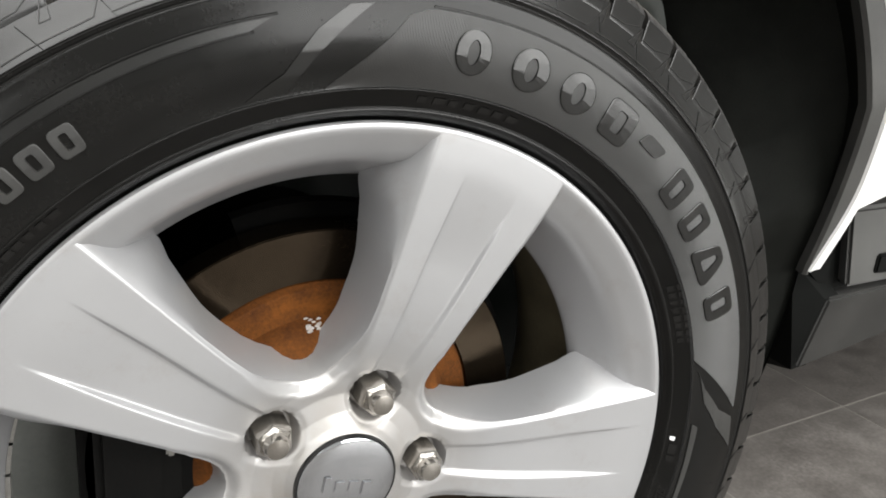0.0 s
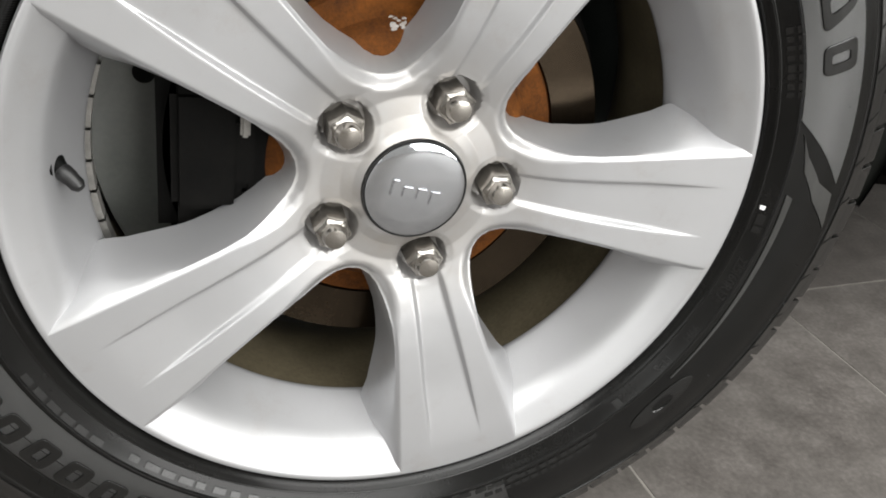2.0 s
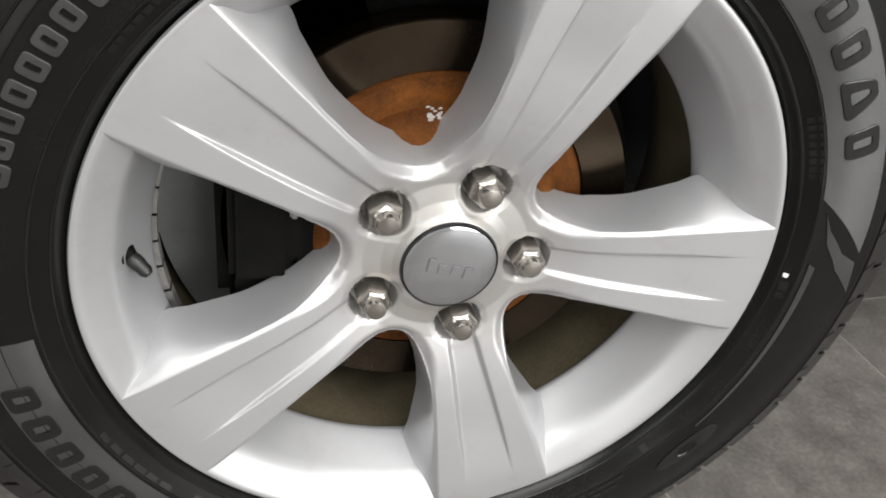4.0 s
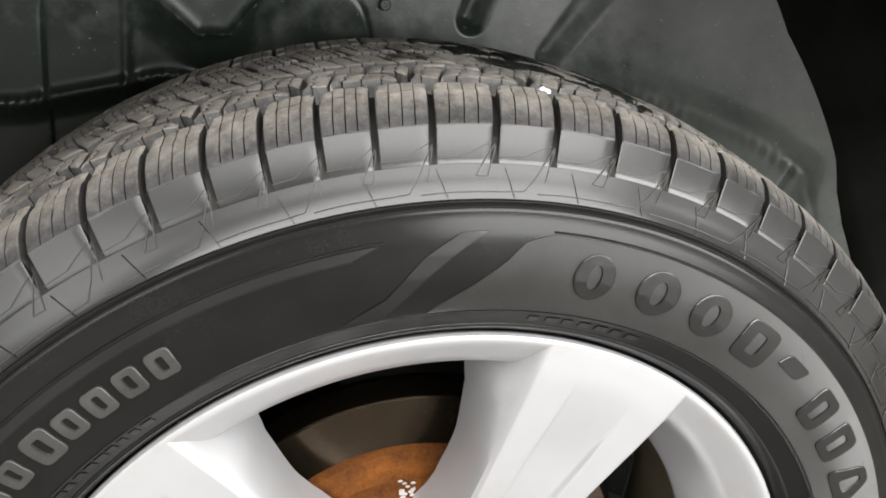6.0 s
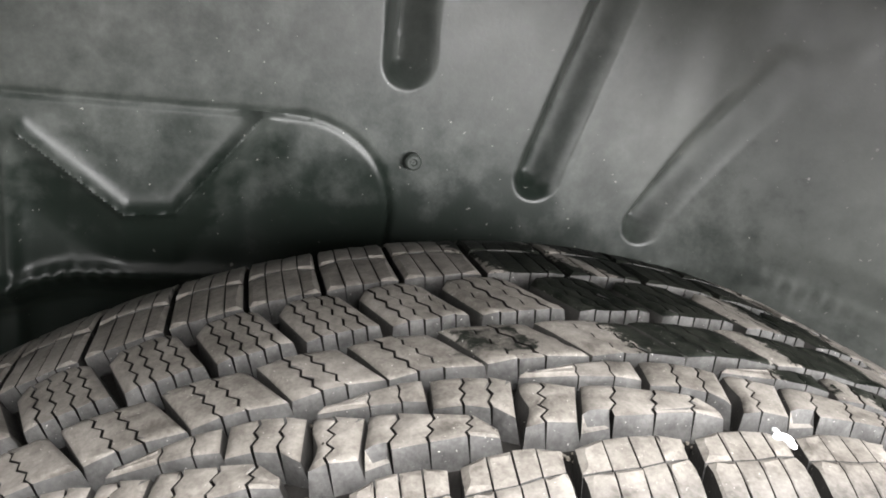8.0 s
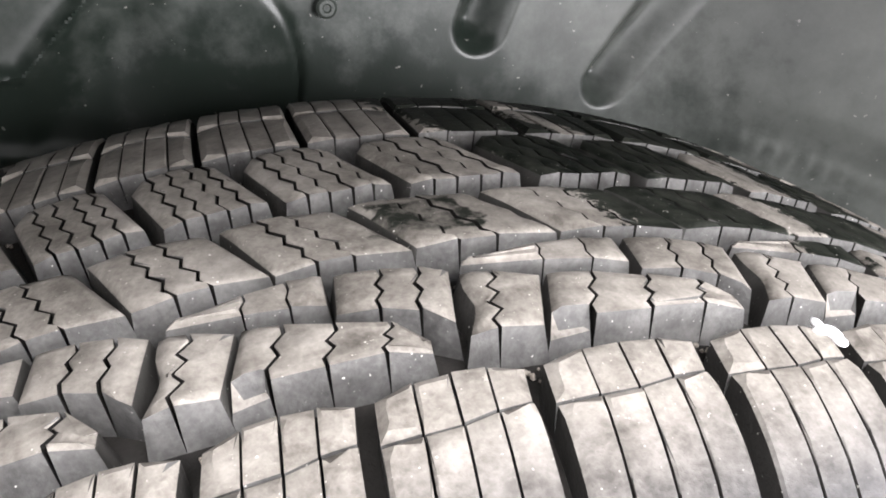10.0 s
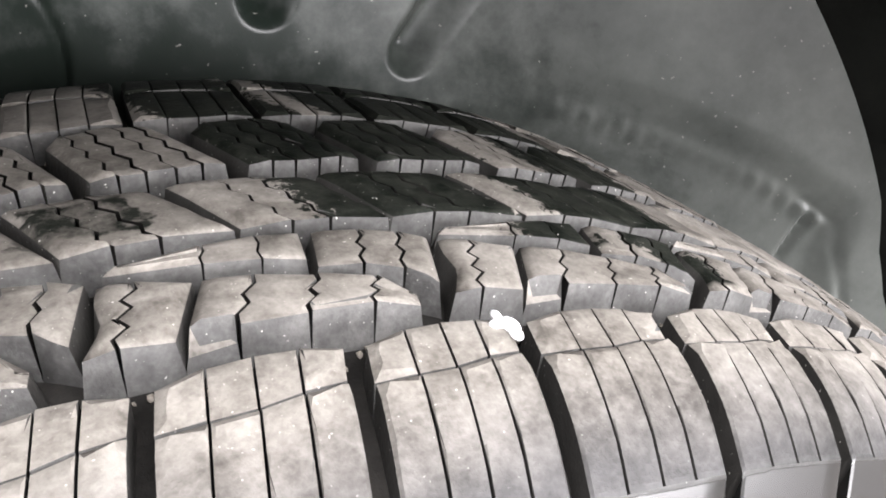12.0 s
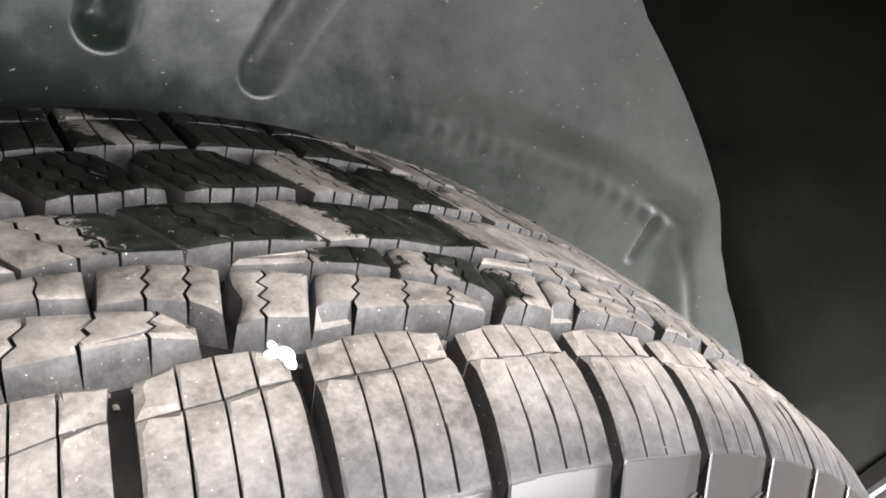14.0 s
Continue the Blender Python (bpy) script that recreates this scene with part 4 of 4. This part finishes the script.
bm = bmesh.new()
tube(bm, [v0 - inward * 0.003, v0 + inward * 0.0012, v0 + inward * 0.0022], [0.0118, 0.0118, 0.0085], 24)
part("valve_grommet", bm, BLACK_PLASTIC, alloy, "dark rubber ring round the valve", smooth=True)
# stuck-on balance weights inside the barrel
for i in range(7):
    bm = bmesh.new()
    revolve(bm, [(0.1985, 0.0930), (0.1862, 0.0935), (0.1858, 0.1030), (0.1985, 0.1035)], 4, 163 + i * 6.2, 163 + i * 6.2 + 5.6, closed=False)
    part("balance_weight", bm, LEAD, alloy, "grey stick-on balance weight")

# ---- brake ----
brake = thing("disc_brake", "rusty iron brake disc with a dark caliper behind the wheel", "brake")
bm = bmesh.new()
revolve(bm, [(0.0005, 0.0800), (0.0700, 0.0800), (0.0760, 0.0808), (0.0800, 0.0830), (0.0850, 0.0870), (0.0880, 0.0905), (0.0905, 0.0945), (0.0925, 0.1000), (0.1100, 0.1030), (0.1125, 0.1075), (0.1130, 0.1085)], 120)
hat = part("disc_hat", bm, RUST, brake, "orange rusty disc centre", smooth=True)
bm = bmesh.new()
revolve(bm, [(0.1128, 0.1085), (0.1140, 0.1060), (0.1465, 0.1060), (0.1475, 0.1070), (0.1475, 0.1300), (0.09, 0.1300)], 144)
part("brake_disc", bm, DISC, brake, "worn dark iron friction ring of the disc", smooth=True)
bm = bmesh.new()
revolve(bm, [(0.06, 0.136), (0.150, 0.136), (0.158, 0.132), (0.160, 0.139), (0.06, 0.141)], 80, -30, 110, closed=False)
part("dust_shield", bm, BLACK, brake, "dark pressed-steel dust shield", smooth=True)
bm = bmesh.new()
prof_s = [(0.118, 0.150), (0.150, 0.150), (0.178, 0.148), (0.192, 0.144), (0.194, 0.150), (0.118, 0.154)]
revolve(bm, prof_s, 30, 146, 222, closed=False)
part("backing_plate", bm, SHIELD, brake, "smooth grey steel backing plate", smooth=True)
# the hole is a solid black disc, its shade given by colour alone
bm = bmesh.new()
tube(bm, [polar(168.5, 0.160, 0.1494), polar(168.5, 0.160, 0.1470)], 0.007, 18)
part("backing_plate_hole", bm, BLACK, brake, "black disc for the shaded oval hole in the backing plate")
AT_HUB = Matrix.Translation((0, 0, HUB_Z))
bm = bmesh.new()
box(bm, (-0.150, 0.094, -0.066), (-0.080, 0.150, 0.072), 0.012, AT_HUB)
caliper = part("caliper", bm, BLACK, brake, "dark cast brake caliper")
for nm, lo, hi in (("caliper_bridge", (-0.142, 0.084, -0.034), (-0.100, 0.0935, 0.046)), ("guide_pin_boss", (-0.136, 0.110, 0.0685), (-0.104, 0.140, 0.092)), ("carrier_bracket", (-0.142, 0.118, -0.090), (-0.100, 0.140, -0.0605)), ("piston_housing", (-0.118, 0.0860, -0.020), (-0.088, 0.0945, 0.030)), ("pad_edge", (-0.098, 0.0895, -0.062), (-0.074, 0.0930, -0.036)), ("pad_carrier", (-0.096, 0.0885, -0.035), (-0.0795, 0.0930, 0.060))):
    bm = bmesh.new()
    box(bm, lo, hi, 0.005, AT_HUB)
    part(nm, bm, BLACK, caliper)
# grey steering knuckle seen past the disc
bm = bmesh.new()
prism(bm, [(0.112, 0.150, 0.020), (0.150, 0.150, 0.050), (0.160, 0.150, 0.005), (0.135, 0.150, -0.050), (0.110, 0.150, -0.040)], (0.0, 0.012, 0.0))
bmesh.ops.bevel(bm, geom=bm.edges[:], offset=0.003, segments=2, affect="EDGES")
bmesh.ops.translate(bm, verts=bm.verts, vec=(0, 0, HUB_Z))
part("steering_knuckle", bm, SHIELD, brake, "smooth grey cast knuckle arm", smooth=True)
bm = bmesh.new()
tube(bm, [polar(196, 0.128, 0.122), polar(196, 0.128, 0.108)], 0.009, 12)
part("caliper_bolt", bm, LEAD, caliper, "grey caliper bolt head")
bm = bmesh.new()
box(bm, (-0.102, 0.084, 0.016), (-0.096, 0.0915, 0.036), 0.0015, AT_HUB)
part("brake_pad_clip", bm, LEAD, caliper, "dull metal pad clip")
bm = bmesh.new()
rng = random.Random(3)
for i in range(16):
    a, r = 96.6 + rng.uniform(-3.2, 3.2), 0.0895 + rng.uniform(-0.0028, 0.0028)
    c = polar(a, r, float(np.interp(r, [0.085, 0.088, 0.0905, 0.0925, 0.11], [0.0870, 0.0905, 0.0945, 0.100, 0.103])) - 0.0004)
    s = bmesh.ops.create_icosphere(bm, subdivisions=1, radius=1.0)
    for v in s["verts"]:
        v.co = c + Vector((v.co.x * rng.uniform(0.0010, 0.0022), v.co.y * 0.0006, v.co.z * rng.uniform(0.0009, 0.0018)))
part("pale_paint_fleck", bm, FLECK, hat, "pale flaked paint mark on the rust", smooth=True)

# ---- car body round the wheel ----
car = thing("car", "white car with grey plastic sill and black wheel-arch liner", "car")
ARCH = 0.503
WALL_Y = 0.287
LIP = 0.468


def lip_y(a):
    """How far in the fender's edge lies; the wheel is steered, so the rear edge recedes."""
    return float(np.interp(a, [-9, 8.5, 30, 60, 90, 200], [0.150, 0.125, 0.055, 0.018, 0.0, 0.0]))


def lip_r(a):
    """Radius of the wheel opening, slightly flattened over the top."""
    return LIP - 0.009 * math.exp(-((a - 97) / 8) ** 2)


def wall_base(x):
    """Depth of the liner's inner wall, which turns outwards behind the wheel."""
    u = x - 0.14
    return WALL_Y + 0.002 - 0.75 * (u if u > 0.03 else (0.0 if u < -0.03 else (u + 0.03) ** 2 / 0.12))


def edge_r(a):
    """Radius at which the inner wall meets the tunnel."""
    if a > 80:
        return ARCH + 0.028 * smooth_step(a, 150, 218)
    return float(np.interp(a, [-9, 20, 30, 39, 42, 45, 50, 56, 63, 68, 80], [0.366, 0.370, 0.378, 0.393, 0.401, 0.413, 0.428, 0.446, 0.478, 0.492, 0.503]))


# liner crown: the curved tunnel over the tyre
bm = bmesh.new()
rows = []
N = 144
for i in range(N + 1):
    a = -9 + 209 * i / N
    flare, ly, re = 0.028 * smooth_step(abs(a - 90), 60, 128), lip_y(a) + 0.012, edge_r(a)
    ye = max(wall_base(re * math.cos(radians(a))), ly + 0.02)
    front = lip_r(a) + 0.004 + flare
    prof = [(front, ly), (front + (re - front) * 0.10 + 0.016, ly + (ye - ly) * 0.22), (front + (re - front) * 0.45 + 0.016, ly + (ye - ly) * 0.58), (re + 0.010, ye - 0.012), (re + 0.0025, ye - 0.001), (re + 0.0005, ye + 0.003)]
    rows.append([bm.verts.new(polar(a, r, y)) for r, y in prof])
for p, q in zip(rows, rows[1:]):
    for j in range(len(p) - 1):
        bm.faces.new((p[j], p[j + 1], q[j + 1], q[j]))
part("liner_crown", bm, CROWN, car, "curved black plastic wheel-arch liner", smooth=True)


# inner wall of the liner with pressed ribs and a shaped recess
RIBS = [((-0.028, 0.742), (-0.034, 0.850), 0.0), ((0.044, 0.694), (0.080, 0.830), 0.35), ((0.109, 0.674), (0.158, 0.762), 0.9)]
RIDGE = [(-0.184, 0.698), (-0.143, 0.665), (-0.122, 0.667), (-0.086, 0.714)]


def wall_depth(x, z):
    y = wall_base(x)
    for p, q, fade in RIBS:
        d, t = seg_dist(x, z, p, q)
        side = ((x - p[0]) * (q[1] - p[1]) - (z - p[1]) * (q[0] - p[0])) / math.hypot(q[0] - p[0], q[1] - p[1])
        side = side if q[1] > p[1] else -side
        wide = 0.0125 + 0.0035 * max(-1.0, min(1.0, side / max(d, 1e-6)))
        hollow = max(0.0, 1 - math.hypot(d, 0.0012) / wide)
        y += 0.0125 * (1 - fade * t) * (0.5 * hollow + 0.5 * smooth_step(hollow, 0, 1))
    # shaped recess, outlined by a rounded seam
    e = max(abs(x + 0.132) - 0.059, 0.0)
    rr = math.hypot(e, max(z - 0.665, 0.0))
    inside = 1 - smooth_step(rr, 0.0470, 0.0495)
    seam = math.exp(-((rr - 0.0485) / 0.0015) ** 2) if z > 0.6 else 0
    y += 0.0010 * seam
    if inside > 0:
        zr = float(np.interp(x, [p[0] for p in RIDGE], [p[1] for p in RIDGE]))
        span = smooth_step(x, -0.190, -0.184) * (1 - smooth_step(x, -0.095, -0.070))
        near_line = min(seg_dist(x, z, p, q)[0] for p, q in zip(RIDGE, RIDGE[1:]))
        y += inside * span * 0.008 * smooth_step(zr - z, 0.0, 0.035)
        y -= inside * 0.0048 * math.exp(-near_line / 0.0034)
        y -= inside * 0.0022 * math.exp(-((x + 0.187) / 0.005) ** 2) * smooth_step(0.705 - z, 0.0, 0.02)
        y += inside * (1 - span) * 0.004 * smooth_step(0.70 - z, 0.0, 0.05)
    # ledge over the axle opening
    zl = float(np.interp(x, [-0.5, -0.253, -0.165, 0.0, 0.165, 0.206, 0.249, 0.275, 0.30], [0.58, 0.610, 0.634, 0.632, 0.655, 0.649, 0.637, 0.623, 0.606]))
    end = 1 - smooth_step(x, 0.278, 0.290)
    bare = smooth_step(abs(x - 0.05), 0.07, 0.20)
    rear = smooth_step(x, 0.10, 0.24)
    y -= 0.0036 * (1 - 0.5 * rear) * end * bare * math.exp(-((z - zl) / 0.0045) ** 2)
    y += 0.014 * (1 - rear) * smooth_step(zl - z, 0.0, 0.02 + 0.05 * (1 - bare))
    y += 0.0075 * rear * end * smooth_step(zl + 0.022 - z, 0.0, 0.024)
    teeth = 0.6 + 0.4 * math.sin(x * 71 + 1)
    y -= 0.0007 * teeth * end * bare * math.sin(x * 980) * math.exp(-((z - zl + 0.002) / 0.005) ** 2)
    # slot and crease at the rear end of the ledge
    y += 0.0024 * math.exp(-(seg_dist(x, z, (0.275, 0.622), (0.270, 0.598))[0] / 0.0016) ** 2)
    y += 0.0015 * math.exp(-(min(seg_dist(x, z, (0.270, 0.630), (0.282, 0.622))[0], seg_dist(x, z, (0.282, 0.622), (0.296, 0.570))[0]) / 0.0018) ** 2)
    return y


bm = bmesh.new()
NX, NZ = 800, 450
vs = {}


def wall_spot(i, j):
    """Place on the wall's grid, drawn in to its outer edge."""
    x, z = -0.50 + 0.90 * i / NX, 0.30 + 0.54 * j / NZ
    r, a = math.hypot(x, z - HUB_Z), math.degrees(math.atan2(z - HUB_Z, x))
    e = edge_r(a)
    if r <= e:
        return x, z, r, True
    return x * e / r, HUB_Z + (z - HUB_Z) * e / r, e, False


def wall_vert(i, j):
    if (i, j) not in vs:
        x, z, r, inside = wall_spot(i, j)
        vs[i, j] = bm.verts.new((x, wall_depth(x, z), z))
    return vs[i, j]


for i in range(NX):
    for j in range(NZ):
        spots = [wall_spot(*c) for c in ((i, j), (i + 1, j), (i + 1, j + 1), (i, j + 1))]
        clear = spots[0][2] > (0.350 if spots[0][0] > 0.228 else 0.12)
        if clear and any(p[3] for p in spots):
            bm.faces.new((wall_vert(i, j), wall_vert(i + 1, j), wall_vert(i + 1, j + 1), wall_vert(i, j + 1)))
part("liner_wall", bm, LINER, car, "dusty dark liner wall with three pressed ribs and a recess", smooth=True, weld=1e-6)
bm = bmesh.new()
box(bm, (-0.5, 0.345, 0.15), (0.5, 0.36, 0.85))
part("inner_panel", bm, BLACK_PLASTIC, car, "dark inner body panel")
bm = bmesh.new()
revolve(bm, [(0.0003, -0.0010), (0.0012, -0.0010), (0.0018, -0.0016), (0.0030, -0.0016), (0.0040, -0.0008), (0.0043, 0.002)], 20)
for v in bm.verts:
    v.co = Vector((v.co.x - 0.0178, v.co.y + WALL_Y - 0.001, v.co.z - HUB_Z + 0.697))
part("liner_plug", bm, LINER, car, "small round plastic push plug", smooth=True)


def trim_w(a):
    """Width of the dark trim between the liner and the white skin, towards the rear of the arch."""
    return 0.020 * smooth_step(a, 62, 36) * smooth_step(a, 6, 20)


bm = bmesh.new()
rows = []
for i in range(61):
    a = 8 + 60 * i / 60
    r0, ly = lip_r(a) + 0.028 * smooth_step(abs(a - 90), 60, 128), lip_y(a)
    rows.append([bm.verts.new(polar(a, r, y)) for r, y in ((r0 + 0.004, ly + 0.016), (r0 + 0.001, ly + 0.006), (r0 + 0.003, ly + 0.0025), (r0 + 0.004 + trim_w(a), ly + 0.0025), (r0 + 0.006 + trim_w(a), ly + 0.010))])
for p, q in zip(rows, rows[1:]):
    for j in range(len(p) - 1):
        bm.faces.new((p[j], p[j + 1], q[j + 1], q[j]))
part("arch_trim", bm, CLADDING, car, "dark grey plastic trim along the arch", smooth=True)


# outer fender skin with a wheel opening
def skin_y(p):
    a = math.degrees(math.atan2(p.z - HUB_Z, p.x))
    return lip_y(min(max(a, 8.5), 180)) + 0.03 * smooth_step(p.z, 0.9, 1.08)


bm = bmesh.new()
rows = []
for i in range(97):
    a = 8.5 + 180 * i / 96
    ca, sa = math.cos(radians(a)), math.sin(radians(a))
    flare = 0.028 * smooth_step(abs(a - 90), 60, 128)
    ly = lip_y(a)
    lip = lip_r(a) + flare + trim_w(a)
    row = [(lip + 0.001, ly + 0.010), (lip, ly + 0.005), (lip + 0.003, ly), (lip + 0.012, ly + 0.001)]
    pts = [polar(a, r, y) for r, y in row]
    edge = min(1.25 / max(abs(ca), 0.01), (1.05 - HUB_Z) / max(sa, 0.01) if sa > 0 else 99)
    if a < 17:
        edge = LIP + flare + trim_w(a) + 0.014
    for f in (0.33, 0.66, 1.0):
        r = lip + 0.014 + max(edge - lip - 0.014, 0.001) * f
        p = polar(a, r, 0)
        p.y = skin_y(p)
        pts.append(p)
    rows.append([bm.verts.new(p) for p in pts])
for p, q in zip(rows, rows[1:]):
    for j in range(len(p) - 1):
        bm.faces.new((p[j], p[j + 1], q[j + 1], q[j]))
part("fender", bm, BODY, car, "white painted fender with a rolled wheel-arch lip", smooth=True)
bm = bmesh.new()
box(bm, (-1.25, 0.035, 1.03), (2.6, 1.6, 1.06), 0.01)
part("bonnet", bm, BODY, car, "white painted bonnet")
bm = bmesh.new()
box(bm, (-1.25, 0.05, 0.35), (-1.20, 1.6, 1.04), 0.01)
part("front_end", bm, BODY, car, "white painted front end")
bm = bmesh.new()
box(bm, (0.95, 0.15, 0.40), (2.6, 1.6, 1.03), 0.01)
part("door", bm, BODY, car, "white painted door side")
bm = bmesh.new()
box(bm, (-1.2, 0.40, 0.24), (2.5, 1.6, 0.32), 0.01)
part("underbody", bm, BLACK_PLASTIC, car, "dark underbody tray")
# cladding block under the white panel; its slot and the gap before it are black solids in place of shade
bm = bmesh.new()
prism(bm, [(0.513, 0.128, 0.474), (0.535, 0.128, 0.392), (1.30, 0.19, 0.392), (1.30, 0.19, 0.480)], (0.02, 0.05, 0.0))
bmesh.ops.bevel(bm, geom=bm.edges[:], offset=0.004, segments=2, affect="EDGES")
clad = part("cladding", bm, CLADDING, car, "grey textured plastic body cladding", smooth=True)
bm = bmesh.new()
box(bm, (0.572, 0.128, 0.404), (0.60, 0.136, 0.424), 0.002)
part("cladding_slot", bm, BLACK_PLASTIC, clad, "black piece for the shaded slot in the cladding")
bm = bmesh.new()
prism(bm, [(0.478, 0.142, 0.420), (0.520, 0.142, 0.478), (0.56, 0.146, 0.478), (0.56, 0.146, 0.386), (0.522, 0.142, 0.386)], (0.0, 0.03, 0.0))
part("cladding_gap", bm, BLACK_PLASTIC, car, "black piece for the shaded gap beside the cladding")
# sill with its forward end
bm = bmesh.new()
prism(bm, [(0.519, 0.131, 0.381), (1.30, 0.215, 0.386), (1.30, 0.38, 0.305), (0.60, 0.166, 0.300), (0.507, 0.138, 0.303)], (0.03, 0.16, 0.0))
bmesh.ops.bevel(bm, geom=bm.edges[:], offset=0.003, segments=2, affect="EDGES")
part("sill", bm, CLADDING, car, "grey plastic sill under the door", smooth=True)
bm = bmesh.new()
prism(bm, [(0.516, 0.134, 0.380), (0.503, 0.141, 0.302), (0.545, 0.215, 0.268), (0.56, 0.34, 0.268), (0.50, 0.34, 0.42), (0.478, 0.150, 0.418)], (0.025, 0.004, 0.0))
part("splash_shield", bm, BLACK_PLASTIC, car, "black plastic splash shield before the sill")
# ---- floor tiles ----
def tile_mesh():
    bm = bmesh.new()
    g = 0.0011
    box(bm, (g, g, -0.006), (TILE_U - g, TILE_V - g, 0.0), 0.0008)
    me = bpy.data.meshes.new("tile")
    bm.to_mesh(me)
    bm.free()
    me.materials.append(TILE)
    return me


shared = tile_mesh()
far_tiles = bmesh.new()
g = 0.0011
for i in range(-18, 16):
    for j in range(-20, 19):
        p = CORNER + U * TILE_U * i + V * TILE_V * j
        mid = p + U * TILE_U / 2 + V * TILE_V / 2
        if -7 <= i < 8 and -9 <= j < 9:
            o = new("tile", shared)
            o.parent = floor
            o.matrix_basis = pose(p.x, p.y, 0, 0, 0, FLOOR_TURN)
        elif abs(mid.x) < 5.75 and abs(mid.y) < 5.75:
            prism(far_tiles, [p + U * g + V * g, p + U * (TILE_U - g) + V * g, p + U * (TILE_U - g) + V * (TILE_V - g), p + U * g + V * (TILE_V - g)], (0, 0, -0.005))
tagged(part("tile_remainder", far_tiles, TILE, floor, "grey-brown floor tiles"), kind="stuff")
